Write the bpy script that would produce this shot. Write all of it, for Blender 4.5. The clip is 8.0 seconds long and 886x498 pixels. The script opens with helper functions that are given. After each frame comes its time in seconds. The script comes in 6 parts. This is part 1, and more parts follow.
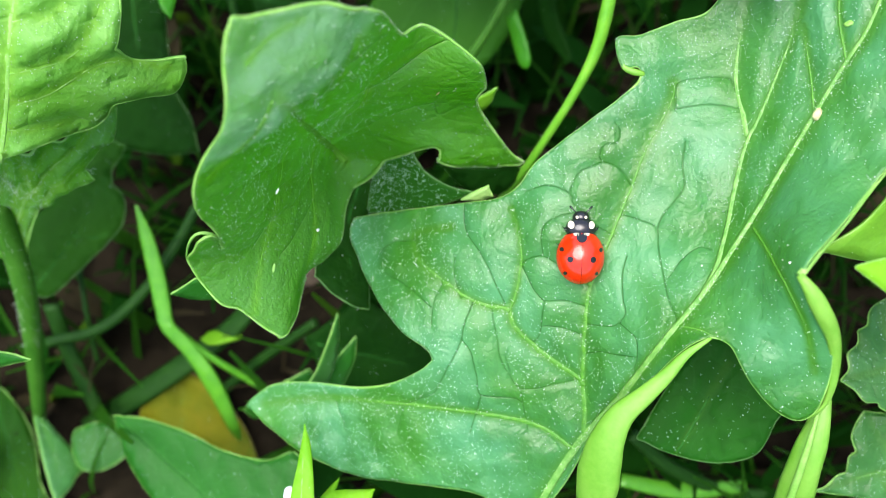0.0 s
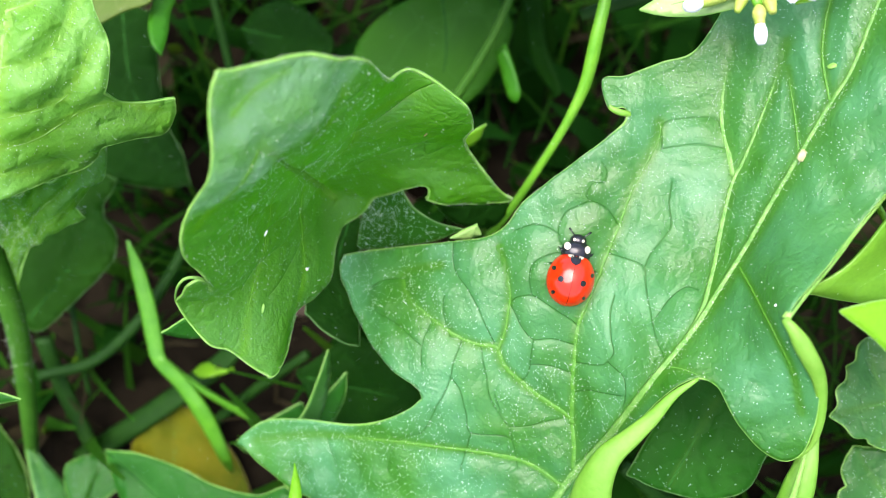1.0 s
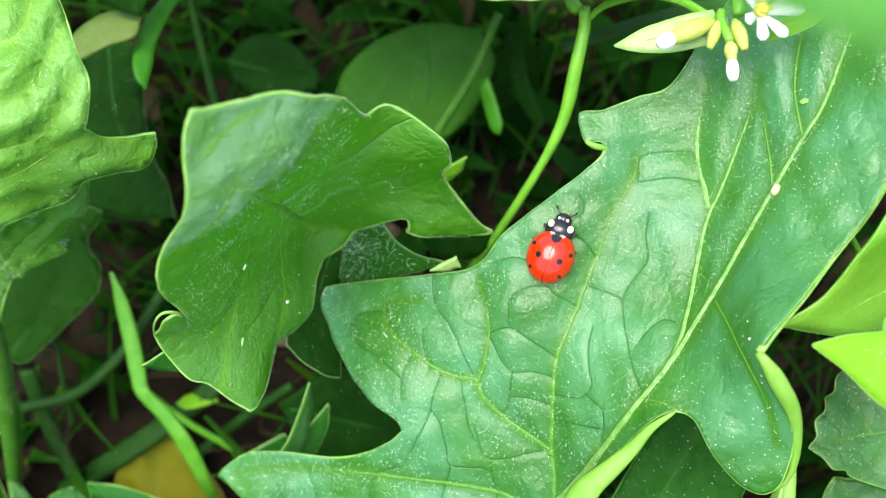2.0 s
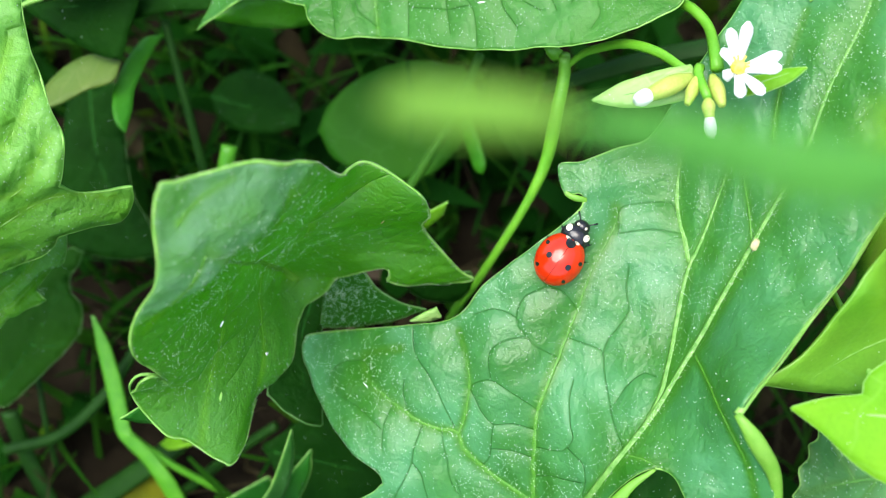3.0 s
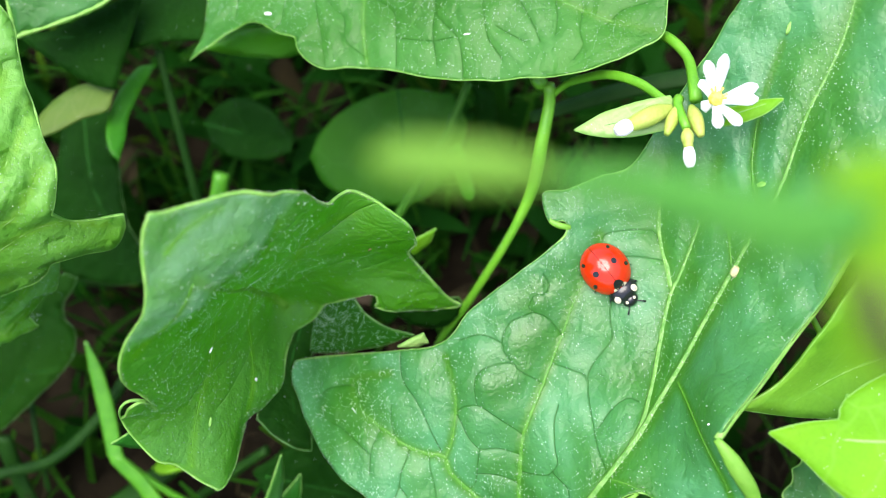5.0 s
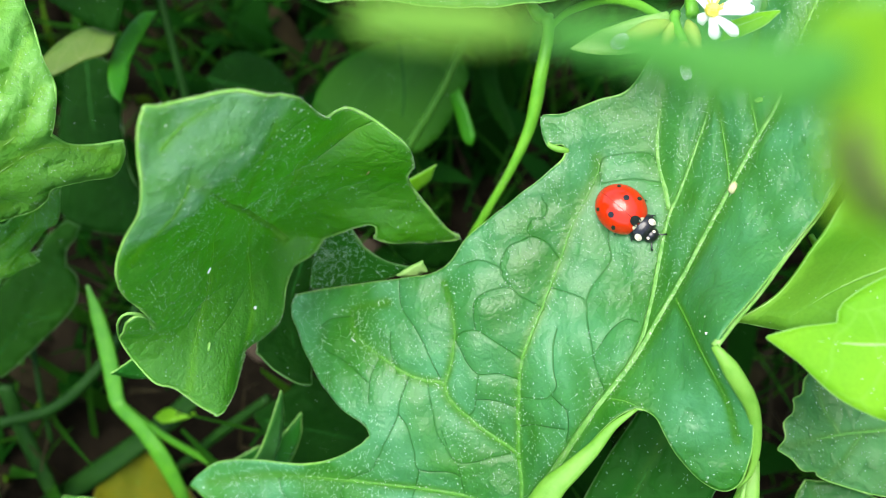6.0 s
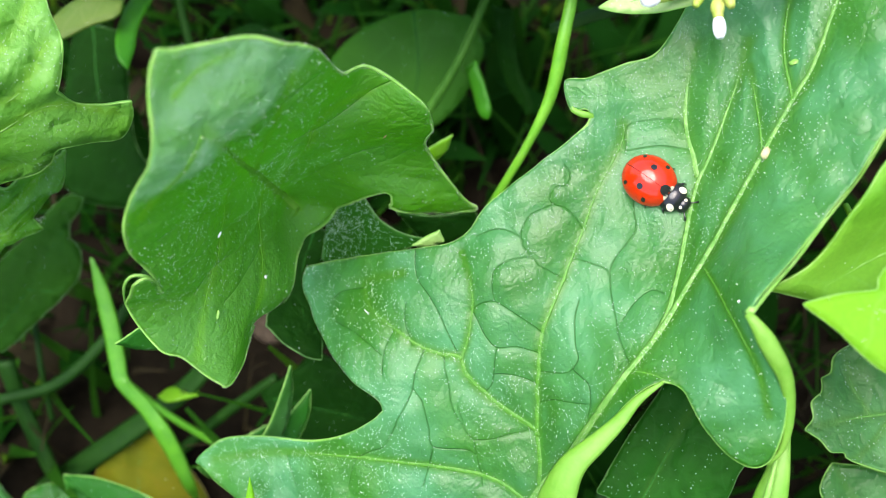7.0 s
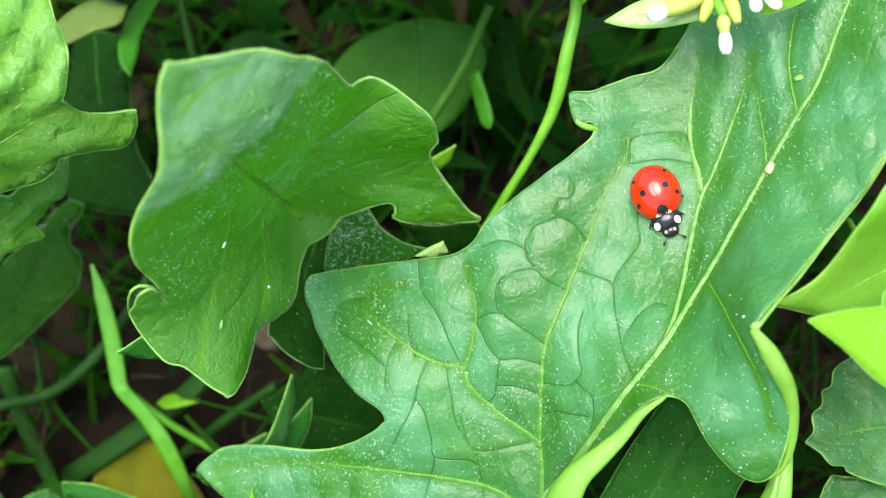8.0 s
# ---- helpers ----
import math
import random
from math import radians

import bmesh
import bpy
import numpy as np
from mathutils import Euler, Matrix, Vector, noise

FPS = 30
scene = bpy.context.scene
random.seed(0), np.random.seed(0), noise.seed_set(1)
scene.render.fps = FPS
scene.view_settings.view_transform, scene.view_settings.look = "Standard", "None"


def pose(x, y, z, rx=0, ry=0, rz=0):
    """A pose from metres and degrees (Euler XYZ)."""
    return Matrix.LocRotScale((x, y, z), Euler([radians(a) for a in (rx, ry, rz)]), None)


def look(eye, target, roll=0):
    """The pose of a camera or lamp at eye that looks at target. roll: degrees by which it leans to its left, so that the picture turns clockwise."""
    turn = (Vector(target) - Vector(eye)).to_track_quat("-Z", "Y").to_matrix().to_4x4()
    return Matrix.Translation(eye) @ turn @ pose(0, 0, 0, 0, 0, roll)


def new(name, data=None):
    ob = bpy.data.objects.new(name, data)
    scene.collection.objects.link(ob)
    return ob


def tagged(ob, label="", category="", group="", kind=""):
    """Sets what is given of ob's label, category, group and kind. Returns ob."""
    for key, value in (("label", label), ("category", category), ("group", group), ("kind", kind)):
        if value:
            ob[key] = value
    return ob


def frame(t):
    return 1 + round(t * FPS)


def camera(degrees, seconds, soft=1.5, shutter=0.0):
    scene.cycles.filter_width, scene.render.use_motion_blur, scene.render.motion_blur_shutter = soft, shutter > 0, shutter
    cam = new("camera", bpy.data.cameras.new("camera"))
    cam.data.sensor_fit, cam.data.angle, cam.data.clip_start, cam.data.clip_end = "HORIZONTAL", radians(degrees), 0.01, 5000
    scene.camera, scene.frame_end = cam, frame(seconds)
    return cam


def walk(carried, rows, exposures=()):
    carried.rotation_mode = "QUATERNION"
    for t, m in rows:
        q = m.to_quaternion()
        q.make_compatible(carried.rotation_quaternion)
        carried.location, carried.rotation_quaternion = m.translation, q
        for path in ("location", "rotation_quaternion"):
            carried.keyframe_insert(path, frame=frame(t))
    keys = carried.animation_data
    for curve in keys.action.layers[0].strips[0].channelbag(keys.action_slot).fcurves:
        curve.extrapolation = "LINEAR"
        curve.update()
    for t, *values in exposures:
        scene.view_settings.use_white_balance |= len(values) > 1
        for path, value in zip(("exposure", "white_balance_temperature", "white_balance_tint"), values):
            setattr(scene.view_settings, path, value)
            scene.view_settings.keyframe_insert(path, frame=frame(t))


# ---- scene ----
# ---- camera ----
cam = camera(50, 8.0, soft=0.8)
cam.data.dof.use_dof = True
cam.data.dof.focus_distance = 0.0885
cam.data.dof.aperture_fstop = 26.0
PATH = [
    (0.0, pose(-0.00409, -0.04287, 0.13838, 17.553, 0.438, 0.894)),
    (0.5, pose(-0.00215, -0.04179, 0.13825, 18.298, 0.599, 0.868)),
    (1.0, pose(-0.00317, -0.04037, 0.13956, 18.258, 0.414, 0.604)),
    (1.2, pose(-0.00207, -0.04123, 0.13971, 18.784, 0.141, 0.415)),
    (2.5, pose(-0.00092, -0.03755, 0.14089, 19.794, 0.294, 0.410)),
    (3.0, pose(0.00021, -0.03477, 0.14142, 19.808, 0.164, -0.003)),
    (3.5, pose(0.00000, -0.03200, 0.14200, 20.000, -0.000, 0.000)),
    (4.0, pose(0.00128, -0.03096, 0.14332, 20.288, 0.055, -0.153)),
    (5.5, pose(0.00158, -0.03893, 0.14239, 21.512, 0.256, -0.061)),
    (6.0, pose(0.00244, -0.04277, 0.13995, 21.739, 0.647, -0.010)),
    (6.5, pose(0.00037, -0.04338, 0.13899, 21.603, 0.621, 0.361)),
    (7.0, pose(0.00071, -0.04462, 0.13561, 21.886, 0.446, 0.600)),
    (7.5, pose(0.00123, -0.04408, 0.13513, 22.132, 0.385, 0.734)),
    (8.0, pose(-0.00042, -0.04383, 0.13605, 21.999, -0.143, 0.820)),
]
walk(cam, PATH, [(0.0, 1.72, 6500, 12), (0.5, 1.64, 6500, 11), (1.0, 1.76, 6600, 19), (2.5, 1.66, 6550, 13), (3.5, 1.50, 6500, 6), (4.0, 1.51, 6500, 6), (5.5, 1.62, 6600, 14),
                 (6.0, 1.51, 6500, 7), (6.5, 1.53, 6500, 6), (7.0, 1.64, 6600, 14), (7.5, 1.68, 6600, 14), (8.0, 1.70, 6600, 14)])

# ---- light: a bright, thinly clouded sky ----
world = bpy.data.worlds.new("sky")
scene.world = world
world.use_nodes = True
wn, wl = world.node_tree.nodes, world.node_tree.links
sky = wn.new("ShaderNodeTexSky")
sky.sky_type, sky.sun_disc = "NISHITA", False
sky.sun_elevation, sky.sun_rotation = radians(83.5), radians(-153)
sky.air_density, sky.dust_density = 1.0, 3.0
wl.new(sky.outputs[0], wn["Background"].inputs[0])
wn["Background"].inputs[1].default_value = 0.145
sun = new("sun", bpy.data.lights.new("sun", "SUN"))
sun.data.energy, sun.data.angle, sun.data.color = 2.1, radians(50), (1.0, 0.985, 0.95)
sun.matrix_world = look((-0.28, -0.08, 1.0), (0, 0, 0))
scene.view_settings.exposure = 1.58

from mathutils import kdtree

MM = 0.001


# ---- materials ----
def nodes_of(name):
    m = bpy.data.materials.new(name)
    m.use_nodes = True
    nt = m.node_tree
    nt.nodes.clear()
    return m, nt.nodes, nt.links


def mix_colour(n, l, fac, a, b):
    mx = n.new("ShaderNodeMix")
    mx.data_type = "RGBA"
    for socket, v in ((mx.inputs[0], fac), (mx.inputs[6], a), (mx.inputs[7], b)):
        if hasattr(v, "node"):
            l.new(v, socket)
        else:
            socket.default_value = v if isinstance(v, float) else (*v, 1)
    return mx.outputs[2]


def ramp(n, l, value, lo, hi, a=0.0, b=1.0):
    r = n.new("ShaderNodeMapRange")
    l.new(value, r.inputs[0])
    r.inputs[1].default_value, r.inputs[2].default_value = lo, hi
    r.inputs[3].default_value, r.inputs[4].default_value = a, b
    return r.outputs[0]


def noise_tex(n, l, vec, scale, detail=3.0):
    t = n.new("ShaderNodeTexNoise")
    l.new(vec, t.inputs["Vector"])
    t.inputs["Scale"].default_value, t.inputs["Detail"].default_value = scale, detail
    return t.outputs[0]


def leaf_material(name, base, light, vein, cell=2.6, speck=0.5, gloss=0.4, through_light=0.3, net=0.5, bump=0.4, shine=0.5, lines=0.55, coat=0.0, bloom=0.0, wax_sheen=(0.115, 0.33, 0.12), crumple=0.3):
    """Living leaf: two greens in patches, a net of fine veins, whitish mealy grains, a waxen gloss and light that
    shines through; sky sheen is painted into the bloom and the tip.
    """
    m, n, l = nodes_of(name)
    co = n.new("ShaderNodeTexCoord").outputs["Object"]
    warp = n.new("ShaderNodeTexNoise")
    l.new(co, warp.inputs["Vector"])
    warp.inputs["Scale"].default_value = 220
    bent = n.new("ShaderNodeMix")
    bent.data_type = "VECTOR"
    bent.inputs[0].default_value = 0.0022
    l.new(co, bent.inputs[4])
    l.new(warp.outputs[1], bent.inputs[5])
    vo = n.new("ShaderNodeTexVoronoi")
    vo.feature = "DISTANCE_TO_EDGE"
    l.new(bent.outputs[1], vo.inputs["Vector"])
    vo.inputs["Scale"].default_value = 1000 / cell
    fine = n.new("ShaderNodeTexVoronoi")
    fine.feature = "DISTANCE_TO_EDGE"
    l.new(bent.outputs[1], fine.inputs["Vector"])
    fine.inputs["Scale"].default_value = 3200 / cell
    patches = noise_tex(n, l, co, 70, 4.0)
    colour = mix_colour(n, l, ramp(n, l, patches, 0.35, 0.68), base, light)
    grain = noise_tex(n, l, co, 2600, 2.0)
    colour = mix_colour(n, l, ramp(n, l, grain, 0.3, 0.75, 0.0, 0.22), colour, tuple(c * 0.55 for c in base))
    line = ramp(n, l, vo.outputs["Distance"], 0.0, 0.035, 1.0, 0.0)
    keep = n.new("ShaderNodeMath")
    keep.operation = "MULTIPLY"
    l.new(line, keep.inputs[0])
    keep.inputs[1].default_value = net * 0.55
    colour = mix_colour(n, l, keep.outputs[0], colour, vein)
    # larger net of veins, sunk into the blade
    att = n.new("ShaderNodeAttribute")
    att.attribute_name = "net"
    groove = ramp(n, l, att.outputs["Fac"], 0.45, 0.95)
    fade = n.new("ShaderNodeMath")
    fade.operation = "MULTIPLY"
    l.new(groove, fade.inputs[0])
    l.new(ramp(n, l, noise_tex(n, l, co, 110, 2.0), 0.35, 0.65, 0.45 * lines, lines), fade.inputs[1])
    # a glaucous bloom on the pockets, worn off along the veins; its blue is painted sky sheen
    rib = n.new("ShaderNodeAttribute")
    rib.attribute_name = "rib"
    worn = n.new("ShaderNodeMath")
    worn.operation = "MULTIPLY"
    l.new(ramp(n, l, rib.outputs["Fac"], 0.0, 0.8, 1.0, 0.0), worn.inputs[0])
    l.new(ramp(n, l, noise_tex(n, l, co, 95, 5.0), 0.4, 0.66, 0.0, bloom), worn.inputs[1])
    colour = mix_colour(n, l, worn.outputs[0], colour, wax_sheen)
    # pale bluish sky sheen painted on the blade towards its tip
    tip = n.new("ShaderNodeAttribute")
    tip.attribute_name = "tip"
    tip_sheen = n.new("ShaderNodeMath")
    tip_sheen.operation = "MULTIPLY"
    l.new(tip.outputs["Fac"], tip_sheen.inputs[0])
    l.new(ramp(n, l, noise_tex(n, l, co, 210, 4.0), 0.36, 0.62, 0.25, 0.95), tip_sheen.inputs[1])
    colour = mix_colour(n, l, tip_sheen.outputs[0], colour, (0.26, 0.50, 0.29))
    colour = mix_colour(n, l, ramp(n, l, rib.outputs["Fac"], 0.25, 1.0, 0.0, 0.5), colour, (base[0] * 1.9 + 0.01, base[1] * 1.35, base[2] * 1.1))
    colour = mix_colour(n, l, fade.outputs[0], colour, (base[0] * 0.55, base[1] * 0.72, base[2] * 0.35))
    # mealy grains: little spots, thicker in some patches than in others
    dots = n.new("ShaderNodeTexVoronoi")
    l.new(co, dots.inputs["Vector"])
    dots.inputs["Scale"].default_value = 3900
    dot = ramp(n, l, dots.outputs["Distance"], 0.13, 0.21, 1.0, 0.0)
    pick = n.new("ShaderNodeSeparateColor")
    l.new(dots.outputs["Color"], pick.inputs[0])
    where = noise_tex(n, l, co, 130, 3.0)
    some = n.new("ShaderNodeMath")
    some.operation = "LESS_THAN"
    l.new(pick.outputs[0], some.inputs[0])
    l.new(ramp(n, l, where, 0.38, 0.66, 0.02, speck), some.inputs[1])
    spot = n.new("ShaderNodeMath")
    spot.operation = "MULTIPLY"
    l.new(dot, spot.inputs[0])
    l.new(some.outputs[0], spot.inputs[1])
    colour = mix_colour(n, l, spot.outputs[0], colour, (0.66, 0.78, 0.64))
    # relief: pillowed cells between the veins, pores, grains
    h1 = n.new("ShaderNodeMath")
    h1.operation = "MULTIPLY_ADD"
    l.new(ramp(n, l, vo.outputs["Distance"], 0.0, 0.3), h1.inputs[0])
    h1.inputs[1].default_value = 0.6 * net
    l.new(ramp(n, l, fine.outputs["Distance"], 0.0, 0.35, 0.0, 0.1), h1.inputs[2])
    h2 = n.new("ShaderNodeMath")
    h2.operation = "MULTIPLY_ADD"
    l.new(spot.outputs[0], h2.inputs[0])
    h2.inputs[1].default_value = 0.3
    l.new(h1.outputs[0], h2.inputs[2])
    h3 = n.new("ShaderNodeMath")
    h3.operation = "MULTIPLY_ADD"
    l.new(grain, h3.inputs[0])
    h3.inputs[1].default_value = 0.3
    l.new(h2.outputs[0], h3.inputs[2])
    h5 = n.new("ShaderNodeMath")
    h5.operation = "MULTIPLY_ADD"
    l.new(noise_tex(n, l, co, 850, 3.0), h5.inputs[0])
    h5.inputs[1].default_value = crumple
    l.new(h3.outputs[0], h5.inputs[2])
    h4 = n.new("ShaderNodeMath")
    h4.operation = "MULTIPLY_ADD"
    l.new(groove, h4.inputs[0])
    h4.inputs[1].default_value = -0.35
    l.new(h5.outputs[0], h4.inputs[2])
    bp = n.new("ShaderNodeBump")
    bp.inputs["Strength"].default_value = bump
    bp.inputs["Distance"].default_value = 0.0005
    l.new(h4.outputs[0], bp.inputs["Height"])
    bs = n.new("ShaderNodeBsdfPrincipled")
    l.new(colour, bs.inputs["Base Color"])
    l.new(ramp(n, l, patches, 0.3, 0.7, gloss - 0.06, gloss + 0.1), bs.inputs["Roughness"])
    bs.inputs["Specular IOR Level"].default_value = shine
    bs.inputs["Coat Weight"].default_value, bs.inputs["Coat Roughness"].default_value = coat, 0.28
    l.new(bp.outputs[0], bs.inputs["Normal"])
    tr = n.new("ShaderNodeBsdfTranslucent")
    l.new(mix_colour(n, l, 0.5, colour, (0.25, 0.55, 0.03)), tr.inputs[0])
    mx = n.new("ShaderNodeMixShader")
    mx.inputs[0].default_value = through_light
    l.new(bs.outputs[0], mx.inputs[1])
    l.new(tr.outputs[0], mx.inputs[2])
    out = n.new("ShaderNodeOutputMaterial")
    l.new(mx.outputs[0], out.inputs[0])
    return m


def plain_material(name, a, b, scale=400.0, gloss=0.5, bump=0.2, through_light=0.0, stretch=(1, 1, 1), shine=0.5):
    """Two tones in a grain of the given scale, with a fine relief."""
    m, n, l = nodes_of(name)
    co = n.new("ShaderNodeTexCoord").outputs["Object"]
    mp = n.new("ShaderNodeMapping")
    l.new(co, mp.inputs[0])
    mp.inputs["Scale"].default_value = stretch
    g = noise_tex(n, l, mp.outputs[0], scale, 4.0)
    g2 = noise_tex(n, l, mp.outputs[0], scale * 6, 3.0)
    both = n.new("ShaderNodeMath")
    both.operation = "MULTIPLY_ADD"
    l.new(g2, both.inputs[0])
    both.inputs[1].default_value = 0.4
    l.new(g, both.inputs[2])
    colour = mix_colour(n, l, ramp(n, l, both.outputs[0], 0.45, 0.95), a, b)
    bp = n.new("ShaderNodeBump")
    bp.inputs["Strength"].default_value = bump
    bp.inputs["Distance"].default_value = 0.0004
    l.new(both.outputs[0], bp.inputs["Height"])
    bs = n.new("ShaderNodeBsdfPrincipled")
    l.new(colour, bs.inputs["Base Color"])
    bs.inputs["Roughness"].default_value = gloss
    bs.inputs["Specular IOR Level"].default_value = shine
    l.new(bp.outputs[0], bs.inputs["Normal"])
    out = n.new("ShaderNodeOutputMaterial")
    if through_light:
        tr = n.new("ShaderNodeBsdfTranslucent")
        l.new(colour, tr.inputs[0])
        mx = n.new("ShaderNodeMixShader")
        mx.inputs[0].default_value = through_light
        l.new(bs.outputs[0], mx.inputs[1])
        l.new(tr.outputs[0], mx.inputs[2])
        l.new(mx.outputs[0], out.inputs[0])
    else:
        l.new(bs.outputs[0], out.inputs[0])
    return m


MAIN = leaf_material("broad_leaf_green", (0.019, 0.130, 0.007), (0.036, 0.188, 0.015), (0.07, 0.29, 0.028), cell=2.3, speck=0.12, net=0.3, shine=0.45, coat=0.07, gloss=0.38, lines=0.8, bloom=0.46, bump=0.5, crumple=0.1, wax_sheen=(0.095, 0.33, 0.17))
HIGH = leaf_material("upper_leaf_green", (0.023, 0.128, 0.006), (0.038, 0.178, 0.012), (0.05, 0.24, 0.025), cell=2.0, speck=0.12, net=0.5, shine=0.32, coat=0.0, lines=0.85, bloom=0.15, crumple=0.15)
CURL = leaf_material("curled_leaf_green", (0.09, 0.37, 0.010), (0.135, 0.44, 0.022), (0.11, 0.40, 0.045), cell=1.6, speck=0.05, bump=0.75, net=0.35, through_light=0.66, shine=0.8, coat=0.3, gloss=0.34, lines=0.08, bloom=0.22, wax_sheen=(0.16, 0.39, 0.17))
CRUMPLE = leaf_material("hairy_crumpled_green", (0.10, 0.36, 0.02), (0.17, 0.46, 0.05), (0.25, 0.5, 0.15), cell=2.5, speck=0.4, bump=0.7, net=0.5, gloss=0.5, through_light=0.6, bloom=0.3, wax_sheen=(0.25, 0.5, 0.25))
BRIGHT = leaf_material("young_leaf_green", (0.105, 0.34, 0.02), (0.165, 0.42, 0.045), (0.2, 0.42, 0.10), cell=5.0, speck=0.15, gloss=0.5, through_light=0.42, bump=0.7, lines=0.7, net=0.6, bloom=0.25)
# shade under the large leaves is put into this near-black green
DARK = leaf_material("shaded_leaf_green", (0.0024, 0.021, 0.0010), (0.0055, 0.036, 0.002), (0.012, 0.07, 0.008), cell=3.2, speck=0.05, gloss=0.6, through_light=0.15, shine=0.04, bump=0.8, crumple=0.9)
LIME = leaf_material("lime_leaf_green", (0.13, 0.40, 0.008), (0.22, 0.50, 0.018), (0.3, 0.6, 0.1), cell=6.0, speck=0.06, gloss=0.55, through_light=0.45, net=0.3, shine=0.2)
BLUE = leaf_material("bluish_leaf_green", (0.010, 0.088, 0.006), (0.018, 0.12, 0.012), (0.05, 0.22, 0.04), cell=3.4, speck=0.12, net=0.3, shine=0.14, crumple=0.5)
YELLOW = leaf_material("yellowed_leaf", (0.13, 0.13, 0.003), (0.035, 0.07, 0.003), (0.2, 0.12, 0.01), cell=5.0, speck=0.0, gloss=0.7, net=0.3, shine=0.1, through_light=0.15)
# grained leaf tone darkened to stand in for shade under the lobes
DARKMEAL = leaf_material("shaded_mealy_leaf", (0.004, 0.055, 0.002), (0.010, 0.08, 0.005), (0.018, 0.10, 0.012), cell=3.2, speck=0.05, gloss=0.5, through_light=0.2, shine=0.06)
TOOTHED = leaf_material("toothed_leaf_green", (0.017, 0.105, 0.009), (0.03, 0.145, 0.018), (0.05, 0.2, 0.03), cell=2.6, speck=0.1, net=0.5, shine=0.35, bloom=0.35, lines=0.6)
UNDERLEAF = leaf_material("pale_leaf_underside", (0.22, 0.42, 0.08), (0.34, 0.52, 0.18), (0.4, 0.55, 0.2), cell=3.0, speck=0.05)
MIDLEAF = leaf_material("smooth_mid_green", (0.013, 0.088, 0.003), (0.028, 0.125, 0.006), (0.1, 0.3, 0.06), cell=7.0, speck=0.03, net=0.2, gloss=0.55, shine=0.1)
# greens of the low growth, with deep shade put into the colour
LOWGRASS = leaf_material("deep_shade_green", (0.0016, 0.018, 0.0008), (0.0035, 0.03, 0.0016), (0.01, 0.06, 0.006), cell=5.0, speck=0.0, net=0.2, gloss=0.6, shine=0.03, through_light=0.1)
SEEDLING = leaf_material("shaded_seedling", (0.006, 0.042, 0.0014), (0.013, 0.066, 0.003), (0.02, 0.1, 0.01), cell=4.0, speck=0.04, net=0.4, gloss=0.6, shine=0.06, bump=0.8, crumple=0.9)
BRIGHTLEAF = leaf_material("smooth_light_green", (0.09, 0.30, 0.012), (0.17, 0.40, 0.03), (0.2, 0.5, 0.1), cell=7.0, speck=0.03, net=0.2, gloss=0.55, shine=0.25)
GRASSLEAF = leaf_material("grassy_green", (0.032, 0.22, 0.007), (0.06, 0.28, 0.012), (0.1, 0.35, 0.04), cell=7.0, speck=0.02, net=0.15, gloss=0.35, shine=0.22, through_light=0.4)
DULL = leaf_material("dull_yellow_green", (0.07, 0.15, 0.008), (0.12, 0.19, 0.018), (0.22, 0.26, 0.08), cell=5.0, speck=0.03, net=0.3, gloss=0.6)
NEAR = leaf_material("near_light_green", (0.05, 0.25, 0.045), (0.09, 0.27, 0.03), (0.15, 0.4, 0.06), cell=6.0, speck=0.05, net=0.2, gloss=0.6, shine=0.15)
NEARTIP = leaf_material("near_yellowed_tip", (0.12, 0.29, 0.03), (0.17, 0.31, 0.045), (0.2, 0.4, 0.06), cell=6.0, speck=0.02, net=0.2, gloss=0.6, shine=0.15)
NEARLIME = leaf_material("near_yellow_green", (0.11, 0.30, 0.008), (0.17, 0.36, 0.012), (0.2, 0.4, 0.06), cell=6.0, speck=0.02, net=0.2, gloss=0.6, shine=0.15)
RIM = plain_material("pale_leaf_rim", (0.15, 0.40, 0.04), (0.28, 0.52, 0.12), 900, 0.5, 0.2, 0.3)
# rim tone darkened for leaves that lie in shade
DARKRIM = plain_material("shaded_leaf_rim", (0.05, 0.17, 0.02), (0.10, 0.24, 0.05), 900, 0.5, 0.2, 0.2)
RIB = plain_material("pale_rib", (0.05, 0.215, 0.012), (0.18, 0.37, 0.08), 1100, 0.4, 0.5, 0.2)
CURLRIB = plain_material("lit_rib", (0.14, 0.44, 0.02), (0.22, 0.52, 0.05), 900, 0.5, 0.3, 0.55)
VEIN = plain_material("fine_vein", (0.04, 0.19, 0.008), (0.08, 0.255, 0.018), 1500, 0.45, 0.4, 0.2)
# vein green taken darker to carry the shade on low leaves
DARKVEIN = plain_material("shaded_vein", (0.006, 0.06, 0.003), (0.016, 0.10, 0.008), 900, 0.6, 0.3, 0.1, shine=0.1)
UNDER = plain_material("pale_underside", (0.11, 0.32, 0.018), (0.19, 0.41, 0.05), 260, 0.5, 0.4, 0.3)
STEM = plain_material("green_stem", (0.085, 0.31, 0.012), (0.15, 0.41, 0.025), 500, 0.4, 0.25, 0.2, (1, 1, 0.3))
# copies of the stem green, darkened by how deep in shade they stand
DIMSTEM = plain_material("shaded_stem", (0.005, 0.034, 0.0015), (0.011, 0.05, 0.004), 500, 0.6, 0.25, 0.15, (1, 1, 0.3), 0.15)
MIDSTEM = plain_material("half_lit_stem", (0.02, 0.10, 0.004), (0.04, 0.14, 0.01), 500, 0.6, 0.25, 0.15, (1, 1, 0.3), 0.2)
GRASS = plain_material("grass_blade", (0.06, 0.27, 0.010), (0.10, 0.35, 0.018), 700, 0.38, 0.3, 0.35)
